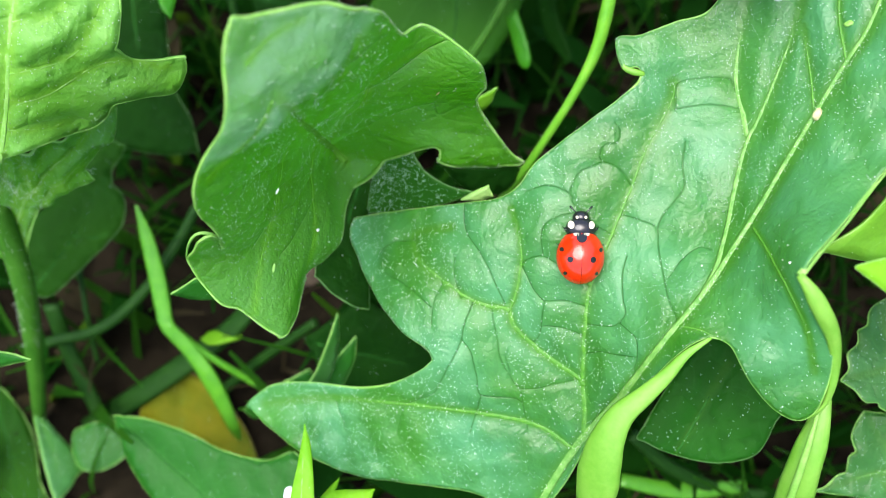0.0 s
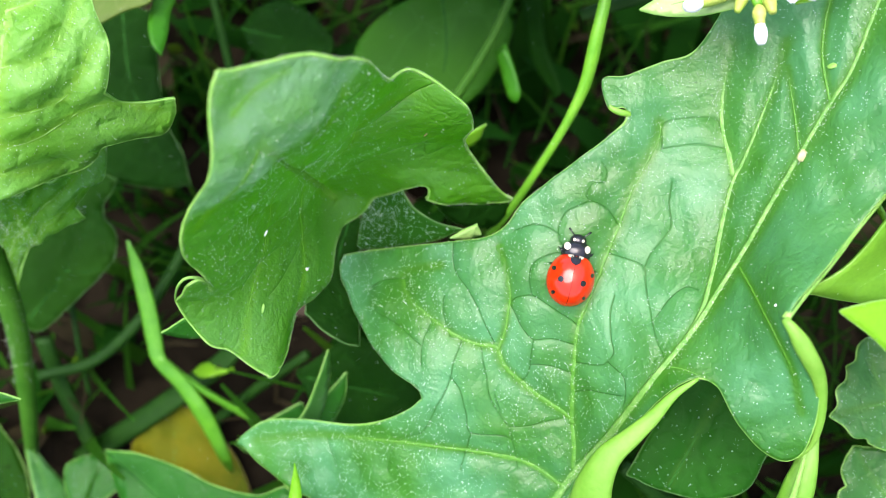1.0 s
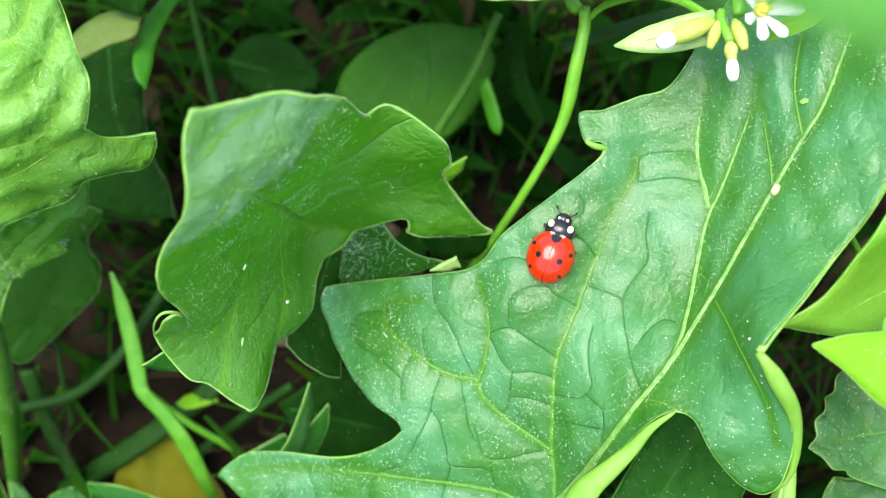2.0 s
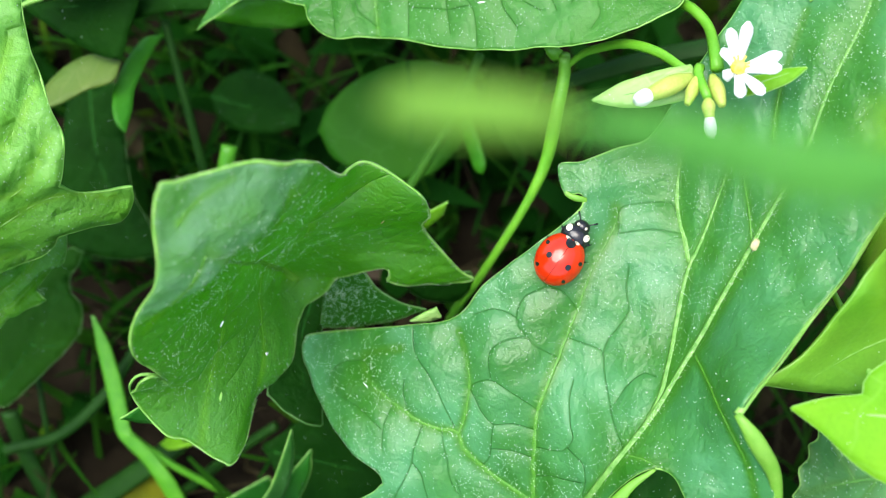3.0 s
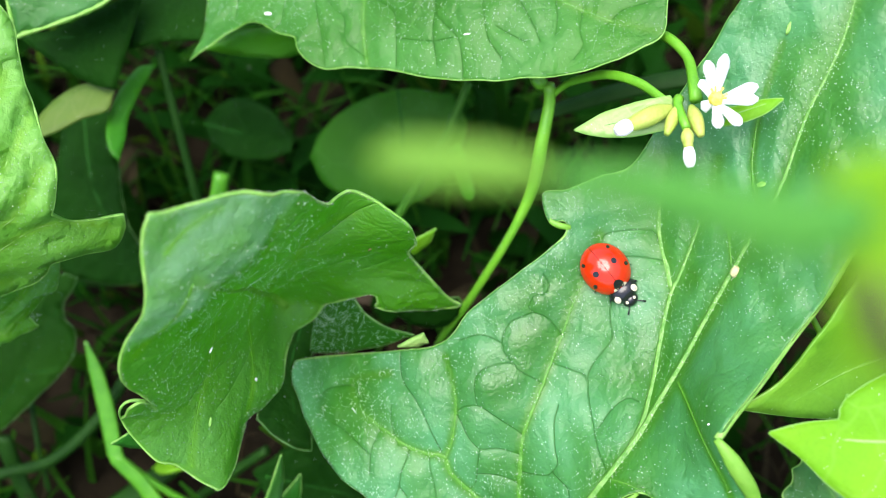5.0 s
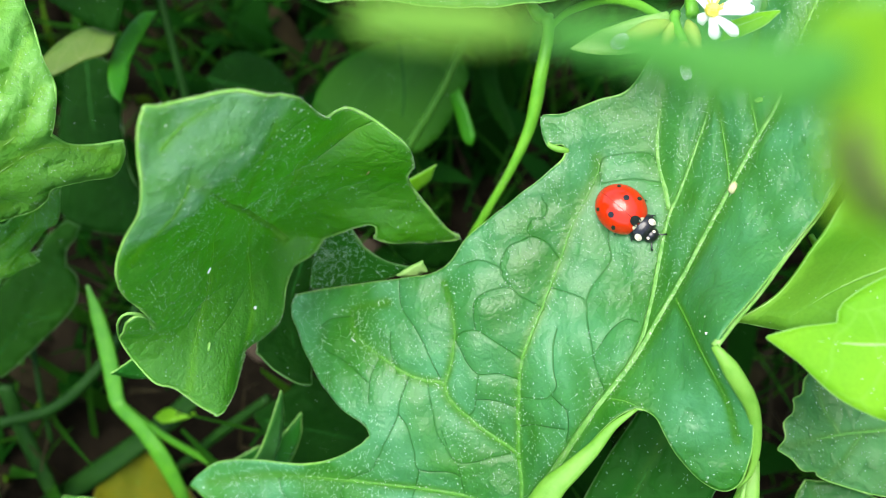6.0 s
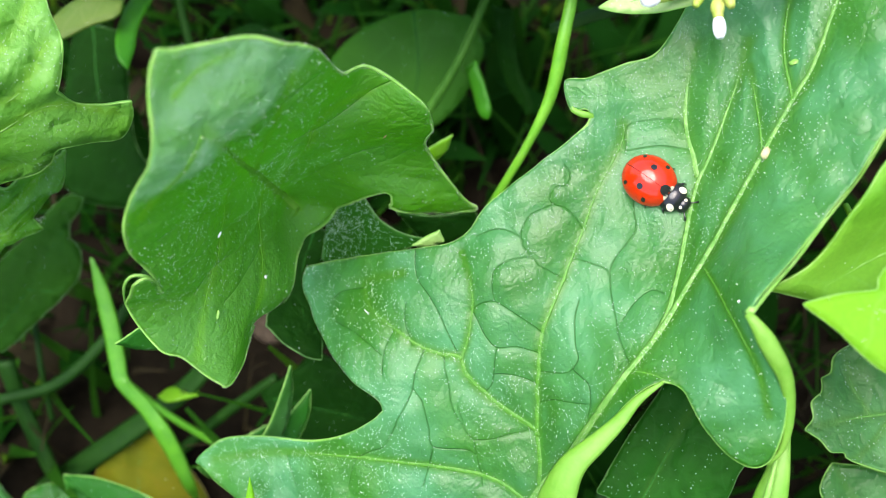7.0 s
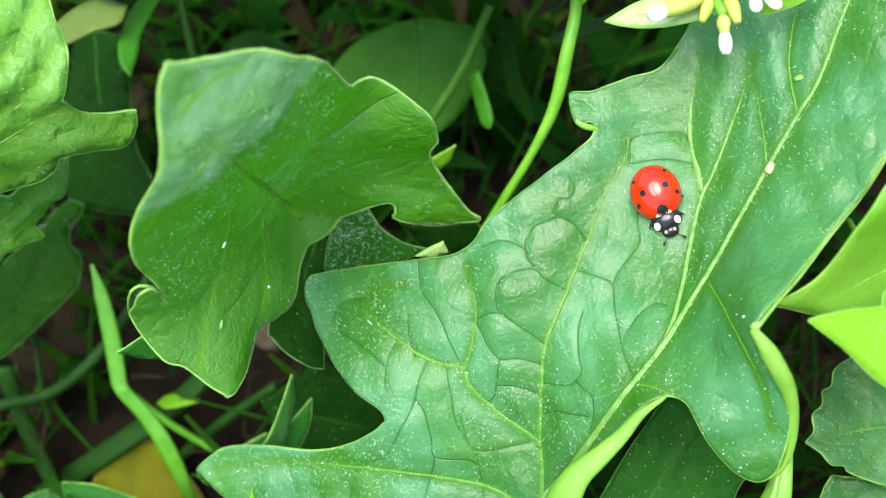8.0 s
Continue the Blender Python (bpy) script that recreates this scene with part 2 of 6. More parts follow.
# shade under the plants is put into this near-black soil colour
SOIL = plain_material("damp_shaded_soil", (0.003, 0.0025, 0.0015), (0.015, 0.012, 0.0072), 160, 0.95, 1.0, shine=0.02)
STONE = plain_material("grey_brown_stone", (0.03, 0.024, 0.015), (0.085, 0.065, 0.045), 240, 0.9, 0.6, shine=0.1)
# straw tone dimmed for the deep shade on the soil
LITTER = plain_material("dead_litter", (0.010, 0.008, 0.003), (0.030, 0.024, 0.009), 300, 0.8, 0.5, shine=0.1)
BROWN = plain_material("withered_brown", (0.026, 0.034, 0.005), (0.05, 0.055, 0.009), 300, 0.7, 0.5)
STRAW = plain_material("dead_straw", (0.16, 0.11, 0.04), (0.28, 0.2, 0.09), 500, 0.7, 0.5)


GRAIN = plain_material("white_grain", (0.44, 0.62, 0.42), (0.62, 0.75, 0.58), 900, 0.5, 0.1, 0.2)


# ---- makers ----
def part(name, bm, material, parent, label="", smooth=True):
    me = bpy.data.meshes.new(name)
    bm.to_mesh(me)
    bm.free()
    if smooth:
        me.polygons.foreach_set("use_smooth", [True] * len(me.polygons))
    me.materials.append(material)
    ob = new(name, me)
    ob.parent = parent
    if label:
        tagged(ob, label)
    return ob


def thing(name, at, label, category, group="", kind=""):
    e = new(name)
    e.empty_display_size = 0.005
    e.matrix_world = at
    return tagged(e, label, category, group, kind)


def spline(points, closed=False, step=0.6):
    """Points every step along a smooth curve through the given ones (Catmull-Rom)."""
    p = np.array(points, float)
    n = len(p)
    out = []
    for i in range(n if closed else n - 1):
        a, b = p[i], p[(i + 1) % n]
        before = p[i - 1] if closed or i else a - (b - a)
        after = p[(i + 2) % n] if closed or i + 2 < n else b + (b - a)
        k = max(2, int(np.linalg.norm(b - a) / step))
        u = (np.arange(k) / k)[:, None]
        out.append(0.5 * (2 * a + (b - before) * u + (2 * before - 5 * a + 4 * b - after) * u**2 + (3 * a - before - 3 * b + after) * u**3))
    if not closed:
        out.append(p[-1:])
    return np.concatenate(out)


def surface(lifts):
    """A smooth height over the leaf's plane through a few known heights (thin plate)."""
    c = np.array(lifts, float)
    n = len(c)
    if n < 3:
        return lambda q: np.full(len(q), c[:, 2].mean() if n else 0.0)

    def phi(r2):
        return 0.5 * r2 * np.log(r2 + 1e-9)

    a = np.zeros((n + 3, n + 3))
    a[:n, :n] = phi(((c[:, None, :2] - c[None, :, :2]) ** 2).sum(-1)) + 1e-6 * np.eye(n)
    a[:n, n:] = np.c_[np.ones(n), c[:, :2]]
    a[n:, :n] = a[:n, n:].T
    s = np.linalg.lstsq(a, np.r_[c[:, 2], 0, 0, 0], rcond=None)[0]

    def height(q):
        q = np.asarray(q, float)[:, :2]
        return phi(((q[:, None] - c[None, :, :2]) ** 2).sum(-1)) @ s[:n] + np.c_[np.ones(len(q)), q] @ s[n:]

    return height


def tube(points, radii, sides=8, flat=1.0, cap=True):
    """A bmesh tube along points (mm), with radii (mm) from end to end; flat: its height over its width."""
    p = np.array(points, float)
    n = len(p)
    r = np.interp(np.linspace(0, 1, n), np.linspace(0, 1, len(radii)), radii)
    bm = bmesh.new()
    rings = []
    side = None
    for i in range(n):
        ahead = Vector(p[min(i + 1, n - 1)] - p[max(i - 1, 0)]).normalized()
        if side is None:
            side = ahead.cross(Vector((0, 0, 1)))
            if side.length < 0.1:
                side = ahead.cross(Vector((0, 1, 0)))
        side = (side - ahead * side.dot(ahead)).normalized()
        up = side.cross(ahead)
        ring = []
        for k in range(sides):
            a = 2 * math.pi * k / sides
            ring.append(bm.verts.new((Vector(p[i]) + float(r[i]) * (math.cos(a) * side + flat * math.sin(a) * up)) * MM))
        rings.append(ring)
    for a, b in zip(rings, rings[1:]):
        for k in range(sides):
            bm.faces.new((a[k], a[(k + 1) % sides], b[(k + 1) % sides], b[k]))
    if cap:
        bm.faces.new(rings[0][::-1])
        bm.faces.new(rings[-1])
    bmesh.ops.recalc_face_normals(bm, faces=bm.faces)
    return bm


def sheet(edge, height, cell, creases=()):
    """A bmesh over a closed outline (mm), filled with a jittered net of that cell and lifted by height; creases: lines along which it gets closer points."""
    lo, hi = edge.min(0), edge.max(0)
    rnd = np.random.RandomState(len(edge))
    gx, gy = np.meshgrid(np.arange(lo[0], hi[0], cell), np.arange(lo[1], hi[1], cell * 0.87))
    gx[1::2] += cell / 2
    inner = np.c_[gx.ravel(), gy.ravel()] + rnd.uniform(-0.12, 0.12, (gx.size, 2)) * cell
    # keep those that lie inside, clear of the edge
    x, y = inner[:, 0][:, None], inner[:, 1][:, None]
    x1, y1 = edge.T
    x2, y2 = np.roll(edge, -1, 0).T
    with np.errstate(divide="ignore", invalid="ignore"):
        cross = ((y1 > y) != (y2 > y)) & (x < (x2 - x1) * (y - y1) / (y2 - y1) + x1)
    inside = cross.sum(1) % 2 == 1
    inner = inner[inside]
    near = np.array([np.min((edge[:, 0] - a) ** 2 + (edge[:, 1] - b) ** 2) for a, b in inner]) if len(inner) else np.zeros(0)
    inner = inner[near > (0.55 * cell) ** 2] if len(inner) else inner
    if len(creases) and len(inner):
        dots = []
        for line in creases:
            way = np.gradient(line, axis=0)
            side = np.c_[-way[:, 1], way[:, 0]] / (np.linalg.norm(way, axis=1)[:, None] + 1e-9)
            dots += [line, line + 0.14 * side, line - 0.14 * side]
        dots = np.concatenate(dots)
        keep = np.ones(len(dots), bool)
        taken = set()
        for k, p in enumerate(dots):
            spot = (round(p[0] / 0.12), round(p[1] / 0.12))
            keep[k] = spot not in taken
            taken.add(spot)
        dots = dots[keep]
        x, y = dots[:, 0][:, None], dots[:, 1][:, None]
        with np.errstate(divide="ignore", invalid="ignore"):
            cross = ((y1 > y) != (y2 > y)) & (x < (x2 - x1) * (y - y1) / (y2 - y1) + x1)
        clear = np.array([np.min((edge[:, 0] - a) ** 2 + (edge[:, 1] - b) ** 2) for a, b in dots]) > 0.04
        dots = dots[(cross.sum(1) % 2 == 1) & clear]
        inner = np.r_[inner[away(inner, creases) > 0.27], dots]
    flat = np.r_[edge, inner]
    loop = [(i, (i + 1) % len(edge)) for i in range(len(edge))]
    from mathutils import geometry
    verts, _, faces, *_ = geometry.delaunay_2d_cdt([Vector(v) for v in flat], loop, [], 1, 1e-4)
    q = np.array([tuple(v) for v in verts])
    z = height(q)
    bm = bmesh.new()
    vs = [bm.verts.new((a * MM, b * MM, c * MM)) for (a, b), c in zip(q, z)]
    for f in faces:
        face = bm.faces.new([vs[i] for i in f])
        if face.normal.z < 0:
            face.normal_flip()
    bm.normal_update()
    for f in bm.faces:
        if f.normal.z < 0:
            f.normal_flip()
    return bm


def away(q, lines):
    """The distance of each point of q to the nearest of some polylines, in the leaf's plane."""
    dots = []
    for line in lines:
        for a, b in zip(line[:-1], line[1:]):
            k = max(1, int(np.linalg.norm(b - a) / 0.08))
            dots += [a + (b - a) * u / k for u in range(k + 1)]
    tree = kdtree.KDTree(len(dots))
    for n, p in enumerate(dots):
        tree.insert((p[0], p[1], 0), n)
    tree.balance()
    return np.array([tree.find((a, b, 0))[2] for a, b in q])


def meal(blade, top, count, seed, bare=None):
    """Tiny white mealy grains strewn in drifts over a blade, as one part."""
    me = blade.data
    rnd = np.random.RandomState(seed)
    co = np.empty(len(me.vertices) * 3)
    me.vertices.foreach_get("co", co)
    co = co.reshape(-1, 3) / MM
    tri = np.array([f.vertices[:3] for f in me.polygons])
    a, b, c = co[tri[:, 0]], co[tri[:, 1]], co[tri[:, 2]]
    cross = np.cross(b - a, c - a)
    area = np.linalg.norm(cross, axis=1)
    up = cross / area[:, None]
    mid = (a + b + c) / 3
    drift = np.array([noise.noise((x * 0.12, y * 0.12, seed)) + 0.5 * noise.noise((x * 0.5, y * 0.5, seed + 4)) for x, y, _ in mid])
    odds = area * np.clip(up[:, 2], 0, 1) ** 4 * np.clip(0.55 + 1.1 * drift, 0.12, 1.3)
    if bare is not None:
        odds = odds * np.where(mid[:, 1] < bare, 0.3, 1.0)
    pick = rnd.choice(len(tri), count, p=odds / odds.sum())
    u, v = rnd.rand(2, count)
    u, v = np.where(u + v > 1, 1 - u, u), np.where(u + v > 1, 1 - v, v)
    size = 0.031 + 0.042 * rnd.rand(count) ** 3
    foot = a[pick] + u[:, None] * (b - a)[pick] + v[:, None] * (c - a)[pick] + up[pick] * size[:, None] * 0.7
    shape = np.array([(1, 0, 0), (-1, 0, 0), (0, 1, 0), (0, -1, 0), (0, 0, 1), (0, 0, -1)], float)
    verts = (foot[:, None] + shape[None] * size[:, None, None]).reshape(-1, 3) * MM
    side = np.array([(0, 2, 4), (2, 1, 4), (1, 3, 4), (3, 0, 4), (2, 0, 5), (1, 2, 5), (3, 1, 5), (0, 3, 5)])
    faces = (np.arange(count)[:, None, None] * 6 + side[None]).reshape(-1, 3)
    gm = bpy.data.meshes.new("mealy_dust")
    gm.from_pydata(verts.tolist(), [], faces.tolist())
    gm.polygons.foreach_set("use_smooth", [True] * len(gm.polygons))
    gm.materials.append(GRAIN)
    ob = new("mealy_dust", gm)
    ob.parent = top
    return tagged(ob, "fine white mealy dust", kind="stuff")


def leaf(name, at, label, outline, lifts, material, ribs=(), cell=0.9, thick=0.3, rim=0.11, rim_material=None, quilt=0.35, ripple=0.0,
         rib_material=None, group="", category="leaf", pillow=0.0, pocket=4.0, grains=0, net=(), folds=(), phase=None, bare=None, tip=None):
    """A leaf: blade, pale margin, midrib and side veins. outline, lifts, ribs, net and folds in mm in its own plane; a rib is (radius, points),
    net the small veins sunk between the pockets, a fold (height, reach, points) a crease of the blade."""
    top = thing(name, at, label, category, group)
    edge = spline(outline, True, cell * 0.6)
    base = surface(lifts)
    lines = [(r * 0.75, spline(p, False, cell)) for r, p in ribs]
    sunk = [spline(p, False, 0.24) for p in net]
    bends = [(h, w, spline(p, False, 0.5)) for h, w, p in folds]
    phase = phase or len(outline) * 1.7
    rnd = np.random.RandomState(len(outline))
    lo, hi = edge.min(0) - pocket, edge.max(0) + pocket
    sx, sy = np.meshgrid(np.arange(lo[0], hi[0], pocket), np.arange(lo[1], hi[1], pocket))
    sites = np.c_[sx.ravel(), sy.ravel()] + rnd.uniform(-0.48, 0.48, (sx.size, 2)) * pocket

    def net_of(q):
        """The bulge of the pockets between the small veins, and how near a vein each point is."""
        x, y = q.T
        q = q + 0.11 * pocket * np.c_[np.sin(y * 1.7 + phase) + 0.7 * np.sin(x * 2.9 + y), np.sin(x * 1.9 - phase) + 0.7 * np.sin(y * 3.1 - x)]
        gap = np.empty(len(q))
        for k in range(0, len(q), 4000):
            d = np.sqrt(((q[k : k + 4000, None] - sites[None]) ** 2).sum(-1))
            d.partition(1, axis=1)
            gap[k : k + 4000] = d[:, 1] - d[:, 0]
        return np.sqrt(np.clip(gap / (0.9 * pocket), 0, 1)), np.clip(1 - gap / 0.9, 0, 1)

    def relief(q):
        """Distance to the ribs, to the small veins, and how far a point lies from all of them."""
        d = away(q, [line for _, line in lines]) if lines else np.full(len(q), 9.0)
        e = away(q, sunk) if sunk else np.full(len(q), 9.0)
        return d, e, np.clip((np.minimum(d, e) - 1.2) / 1.8, 0, 1) if sunk else np.ones(len(q))

    def height(q):
        q = np.asarray(q, float)[:, :2]
        z = base(q)
        if ripple:
            z = z + ripple * np.array([noise.noise((a * 0.16, b * 0.16, phase)) + 0.6 * noise.noise((a * 0.5 + b * 0.2, b * 0.3, phase + 9)) for a, b in q])
        for h, w, line in bends:
            z = z + h * np.exp(-away(q, [line]) / w)
        d, e, free = relief(q) if quilt or pillow else (0, 0, 0)
        if lines and quilt:
            z = z + quilt * (1 - np.exp(-((d / 1.6) ** 2))) * (0.75 + 0.25 * np.sin(q[:, 0] * 1.3) * np.sin(q[:, 1] * 1.1 + 1))
        if pillow:
            soft = 0.55 + 0.45 * np.sin(q[:, 0] * 0.21 + phase) * np.cos(q[:, 1] * 0.17 - phase)
            z = z + pillow * soft * net_of(q)[0] * (1 - 0.8 * np.exp(-((d / 1.0) ** 2))) * (0.25 + 0.75 * free)
            if sunk:
                z = z + pillow * (0.45 * (1 - np.exp(-((e / 0.32) ** 2))) + 0.55 * (1 - np.exp(-((e / 1.3) ** 2))))
        return z

    blade = part("blade", sheet(edge, height, cell, sunk), material, top)
    if pillow:
        me = blade.data
        q = np.empty(len(me.vertices) * 3)
        me.vertices.foreach_get("co", q)
        q = q.reshape(-1, 3)[:, :2] / MM
        _, e, free = relief(q)
        me.attributes.new("net", "FLOAT", "POINT").data.foreach_set("value", np.maximum(net_of(q)[1] * free * (0.7 if sunk else 1.0), np.exp(-((e / 0.13) ** 2))))
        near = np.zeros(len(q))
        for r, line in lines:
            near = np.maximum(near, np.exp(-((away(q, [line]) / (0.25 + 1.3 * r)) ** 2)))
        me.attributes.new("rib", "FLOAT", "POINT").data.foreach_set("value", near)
    # where the painted sky sheen lies, rising towards the blade's tip
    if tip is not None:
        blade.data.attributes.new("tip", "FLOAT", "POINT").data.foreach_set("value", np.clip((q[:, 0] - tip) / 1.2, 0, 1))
    if grains:
        meal(blade, top, grains, len(outline), bare)
    if thick:
        s = blade.modifiers.new("thickness", "SOLIDIFY")
        s.thickness, s.offset = thick * MM, -1
    if rim:
        loop = np.r_[edge, edge[:1]]
        rnd = np.random.RandomState(7)
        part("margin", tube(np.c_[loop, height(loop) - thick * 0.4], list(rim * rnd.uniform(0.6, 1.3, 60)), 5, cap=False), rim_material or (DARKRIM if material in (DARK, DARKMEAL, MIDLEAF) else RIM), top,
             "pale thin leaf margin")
    for i, (r, line) in enumerate(lines):
        z = height(line) - r * (0.1 if i == 0 else 0.18)
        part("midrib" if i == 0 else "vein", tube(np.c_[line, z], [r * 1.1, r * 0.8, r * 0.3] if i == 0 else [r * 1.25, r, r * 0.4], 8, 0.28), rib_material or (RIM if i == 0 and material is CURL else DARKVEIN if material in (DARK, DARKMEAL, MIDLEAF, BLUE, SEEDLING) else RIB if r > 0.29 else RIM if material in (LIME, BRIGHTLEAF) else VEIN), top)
    return top


def stem(name, points, radii, material, label, category="stem", group="", sides=8, flat=1.0, of=None):
    """One stalk along points of the world (mm); of: the plant that it is a part of."""
    p = np.array(points, float)
    if of:
        foot = np.array(of.matrix_world.translation) / MM
        return part(name, tube(spline(p - foot, False, 0.8), radii, sides, flat), material, of, label)
    top = tagged(part(name, tube(spline(p - p[0], False, 0.8), radii, sides, flat), material, None), label, category, group)
    top.matrix_world = Matrix.Translation(Vector(p[0]) * MM)
    return top


def rolled(name, parent, points, radii, material, label, flat):
    """A rolled-over edge of a leaf, along points of the world (mm)."""
    back = parent.matrix_world.inverted()
    p = [tuple(back @ (Vector(q) * MM) / MM) for q in points]
    return part(name, tube(spline(p, False, 0.6), radii, 12, flat), material, parent, label)


WHITE = plain_material("white_scrap", (0.7, 0.72, 0.68), (0.8, 0.8, 0.78), 900, 0.5, 0.2)
PINK = plain_material("pink_blister", (0.30, 0.42, 0.14), (0.5, 0.36, 0.24), 700, 0.4, 0.3, 0.2)
HAIR = plain_material("white_plant_hair", (0.5, 0.6, 0.45), (0.7, 0.75, 0.65), 900, 0.4, 0.1, 0.3)


def hairs(parent, points, count, reach, length, seed=1):
    """Fine white hairs that stand round a line of points of the world (mm), all in one part."""
    rnd = random.Random(seed)
    back = parent.matrix_world.inverted()
    line = spline(points, False, 0.5)
    bm = bmesh.new()
    for _ in range(count):
        k = rnd.randrange(len(line))
        way = Vector((rnd.gauss(0, 1), rnd.gauss(0, 1), abs(rnd.gauss(0, 1)))).normalized()
        foot = Vector(line[k]) + way * reach * rnd.uniform(0.7, 1.0)
        tip = foot + (way + Vector((rnd.gauss(0, 0.4), rnd.gauss(0, 0.4), 0))) * length * rnd.uniform(0.4, 1.0)
        side = way.orthogonal().normalized() * 0.025
        other = way.cross(side).normalized() * 0.025
        ring = [bm.verts.new(back @ ((foot + a * side + b * other) * MM)) for a, b in ((1, 0), (-0.5, 0.87), (-0.5, -0.87))]
        end = bm.verts.new(back @ (tip * MM))
        for a, b in ((0, 1), (1, 2), (2, 0)):
            bm.faces.new((ring[a], ring[b], end))
    return tagged(part("hairs", bm, HAIR, parent, "fine white hairs"), kind="stuff")


def edge_hairs(top, keep, count, length, seed):
    """Fine white hairs that stand on a stretch of a leaf's margin, all in one part."""
    rnd = random.Random(seed)
    margin = next(o for o in top.children if o.name.startswith("margin"))
    spots = [v for v in margin.data.vertices if keep(v.co.x / MM, v.co.y / MM)]
    bm = bmesh.new()
    for _ in range(count):
        v = rnd.choice(spots)
        way = (v.normal + Vector((rnd.gauss(0, 0.4), rnd.gauss(0, 0.4), rnd.gauss(0, 0.4)))).normalized()
        side = way.orthogonal().normalized() * 0.02 * MM
        other = way.cross(side).normalized() * 0.02 * MM
        ring = [bm.verts.new(v.co + a * side + b * other) for a, b in ((1, 0), (-0.5, 0.87), (-0.5, -0.87))]
        end = bm.verts.new(v.co + way * length * rnd.uniform(0.4, 1.0) * MM)
        for a, b in ((0, 1), (1, 2), (2, 0)):
            bm.faces.new((ring[a], ring[b], end))
    return tagged(part("hairs", bm, HAIR, top, "fine white hairs on the margin"), kind="stuff")


def crumb(place, way, size, long, material, label, name="crumb"):
    """A small flattened scrap that lies on a leaf at a place of the world (mm)."""
    bm = bmesh.new()
    bmesh.ops.create_icosphere(bm, subdivisions=2, radius=1)
    for v in bm.verts:
        k = 1 + 0.35 * noise.noise(v.co * 1.7 + Vector(place))
        v.co = Vector((v.co.x * size * long * k, v.co.y * size * k, v.co.z * size * 0.35)) * MM
    ob = tagged(part(name, bm, material, None), label, "scrap")
    ob.matrix_world = Matrix.Translation(Vector(place) * MM) @ Vector(way).to_track_quat("X", "Z").to_matrix().to_4x4()
    return ob


# ---- plants ----
MAIN_RIBS = [
    (0.62, [(-29.8, -7), (-19.8, -7.6), (-11.9, -9.5), (-4.1, -10.9), (0.8, -11.5), (5.3, -11.6), (9.1, -11.6), (14.1, -11.4), (19.6, -11.4), (24.9, -11.4), (28.5, -11.5), (35, -10.5), (42.3, -10.1), (51.5, -7.8)]),
    (0.34, [(-18, -7.8), (-15.6, -6.7), (-13.2, -5.2), (-9.5, -3.6), (-6.4, -2.3), (-4.2, -1.5), (-1.9, -1.2), (1.0, -0.7), (3.3, -0.3), (6.3, 0.1), (8.6, 0.5), (10.9, 0.8), (13.4, 0.9), (15.5, 1.2), (16.8, 1.8)]),
    (0.36, [(-13.6, -5.4), (-13.1, -4.9), (-12.9, -2.0), (-12.5, 0.6), (-11.6, 3.0), (-10.5, 4.3), (-11.2, 6.3), (-11.5, 8.4), (-11.4, 10.6), (-11.3, 12.6), (-11.0, 15.0), (-9.7, 16.9), (-8.6, 16.7), (-6.2, 13.6)]),
    (0.22, [(-10.6, 4.1), (-8.4, 4.3), (-6.1, 5.0), (-4.6, 5.6), (-2.8, 7.0), (-1.3, 9.0)]),
    (0.42, [(0.6, -11.5), (3.6, -11.2), (7.0, -10.0), (9.9, -8.7), (12.5, -7.7), (15.1, -7.0), (17.1, -6.9), (19.6, -6.6), (22.2, -6.2), (24.9, -5.8), (28.3, -4.9)]),
    (0.4, [(15.5, -6.7), (17.0, -5.4), (18.6, -3.8), (20.6, -2.4), (23.5, -1.2), (26.3, -0.4)]),
    (0.18, [(20.1, -11.1), (22.0, -9.7), (24.1, -8.0), (26.4, -6.1)]),
    (0.16, [(8.6, -11.9), (7.7, -14.4), (6.7, -16.6), (5.8, -18.2), (3.7, -20.8), (0.5, -23.1)]),
    (0.3, [(-20, -7.4), (-19.9, -3.1), (-22.1, 2.9), (-25.8, 10.2), (-30.6, 18.1), (-35.2, 23.7)]),
    (0.18, [(24.9, -11.4), (29, -8.2), (34, -6.4), (40, -5.4)]),
    (0.16, [(-2.5, -11.1), (-1.6, -13.2), (-1.2, -15.6)]),
]
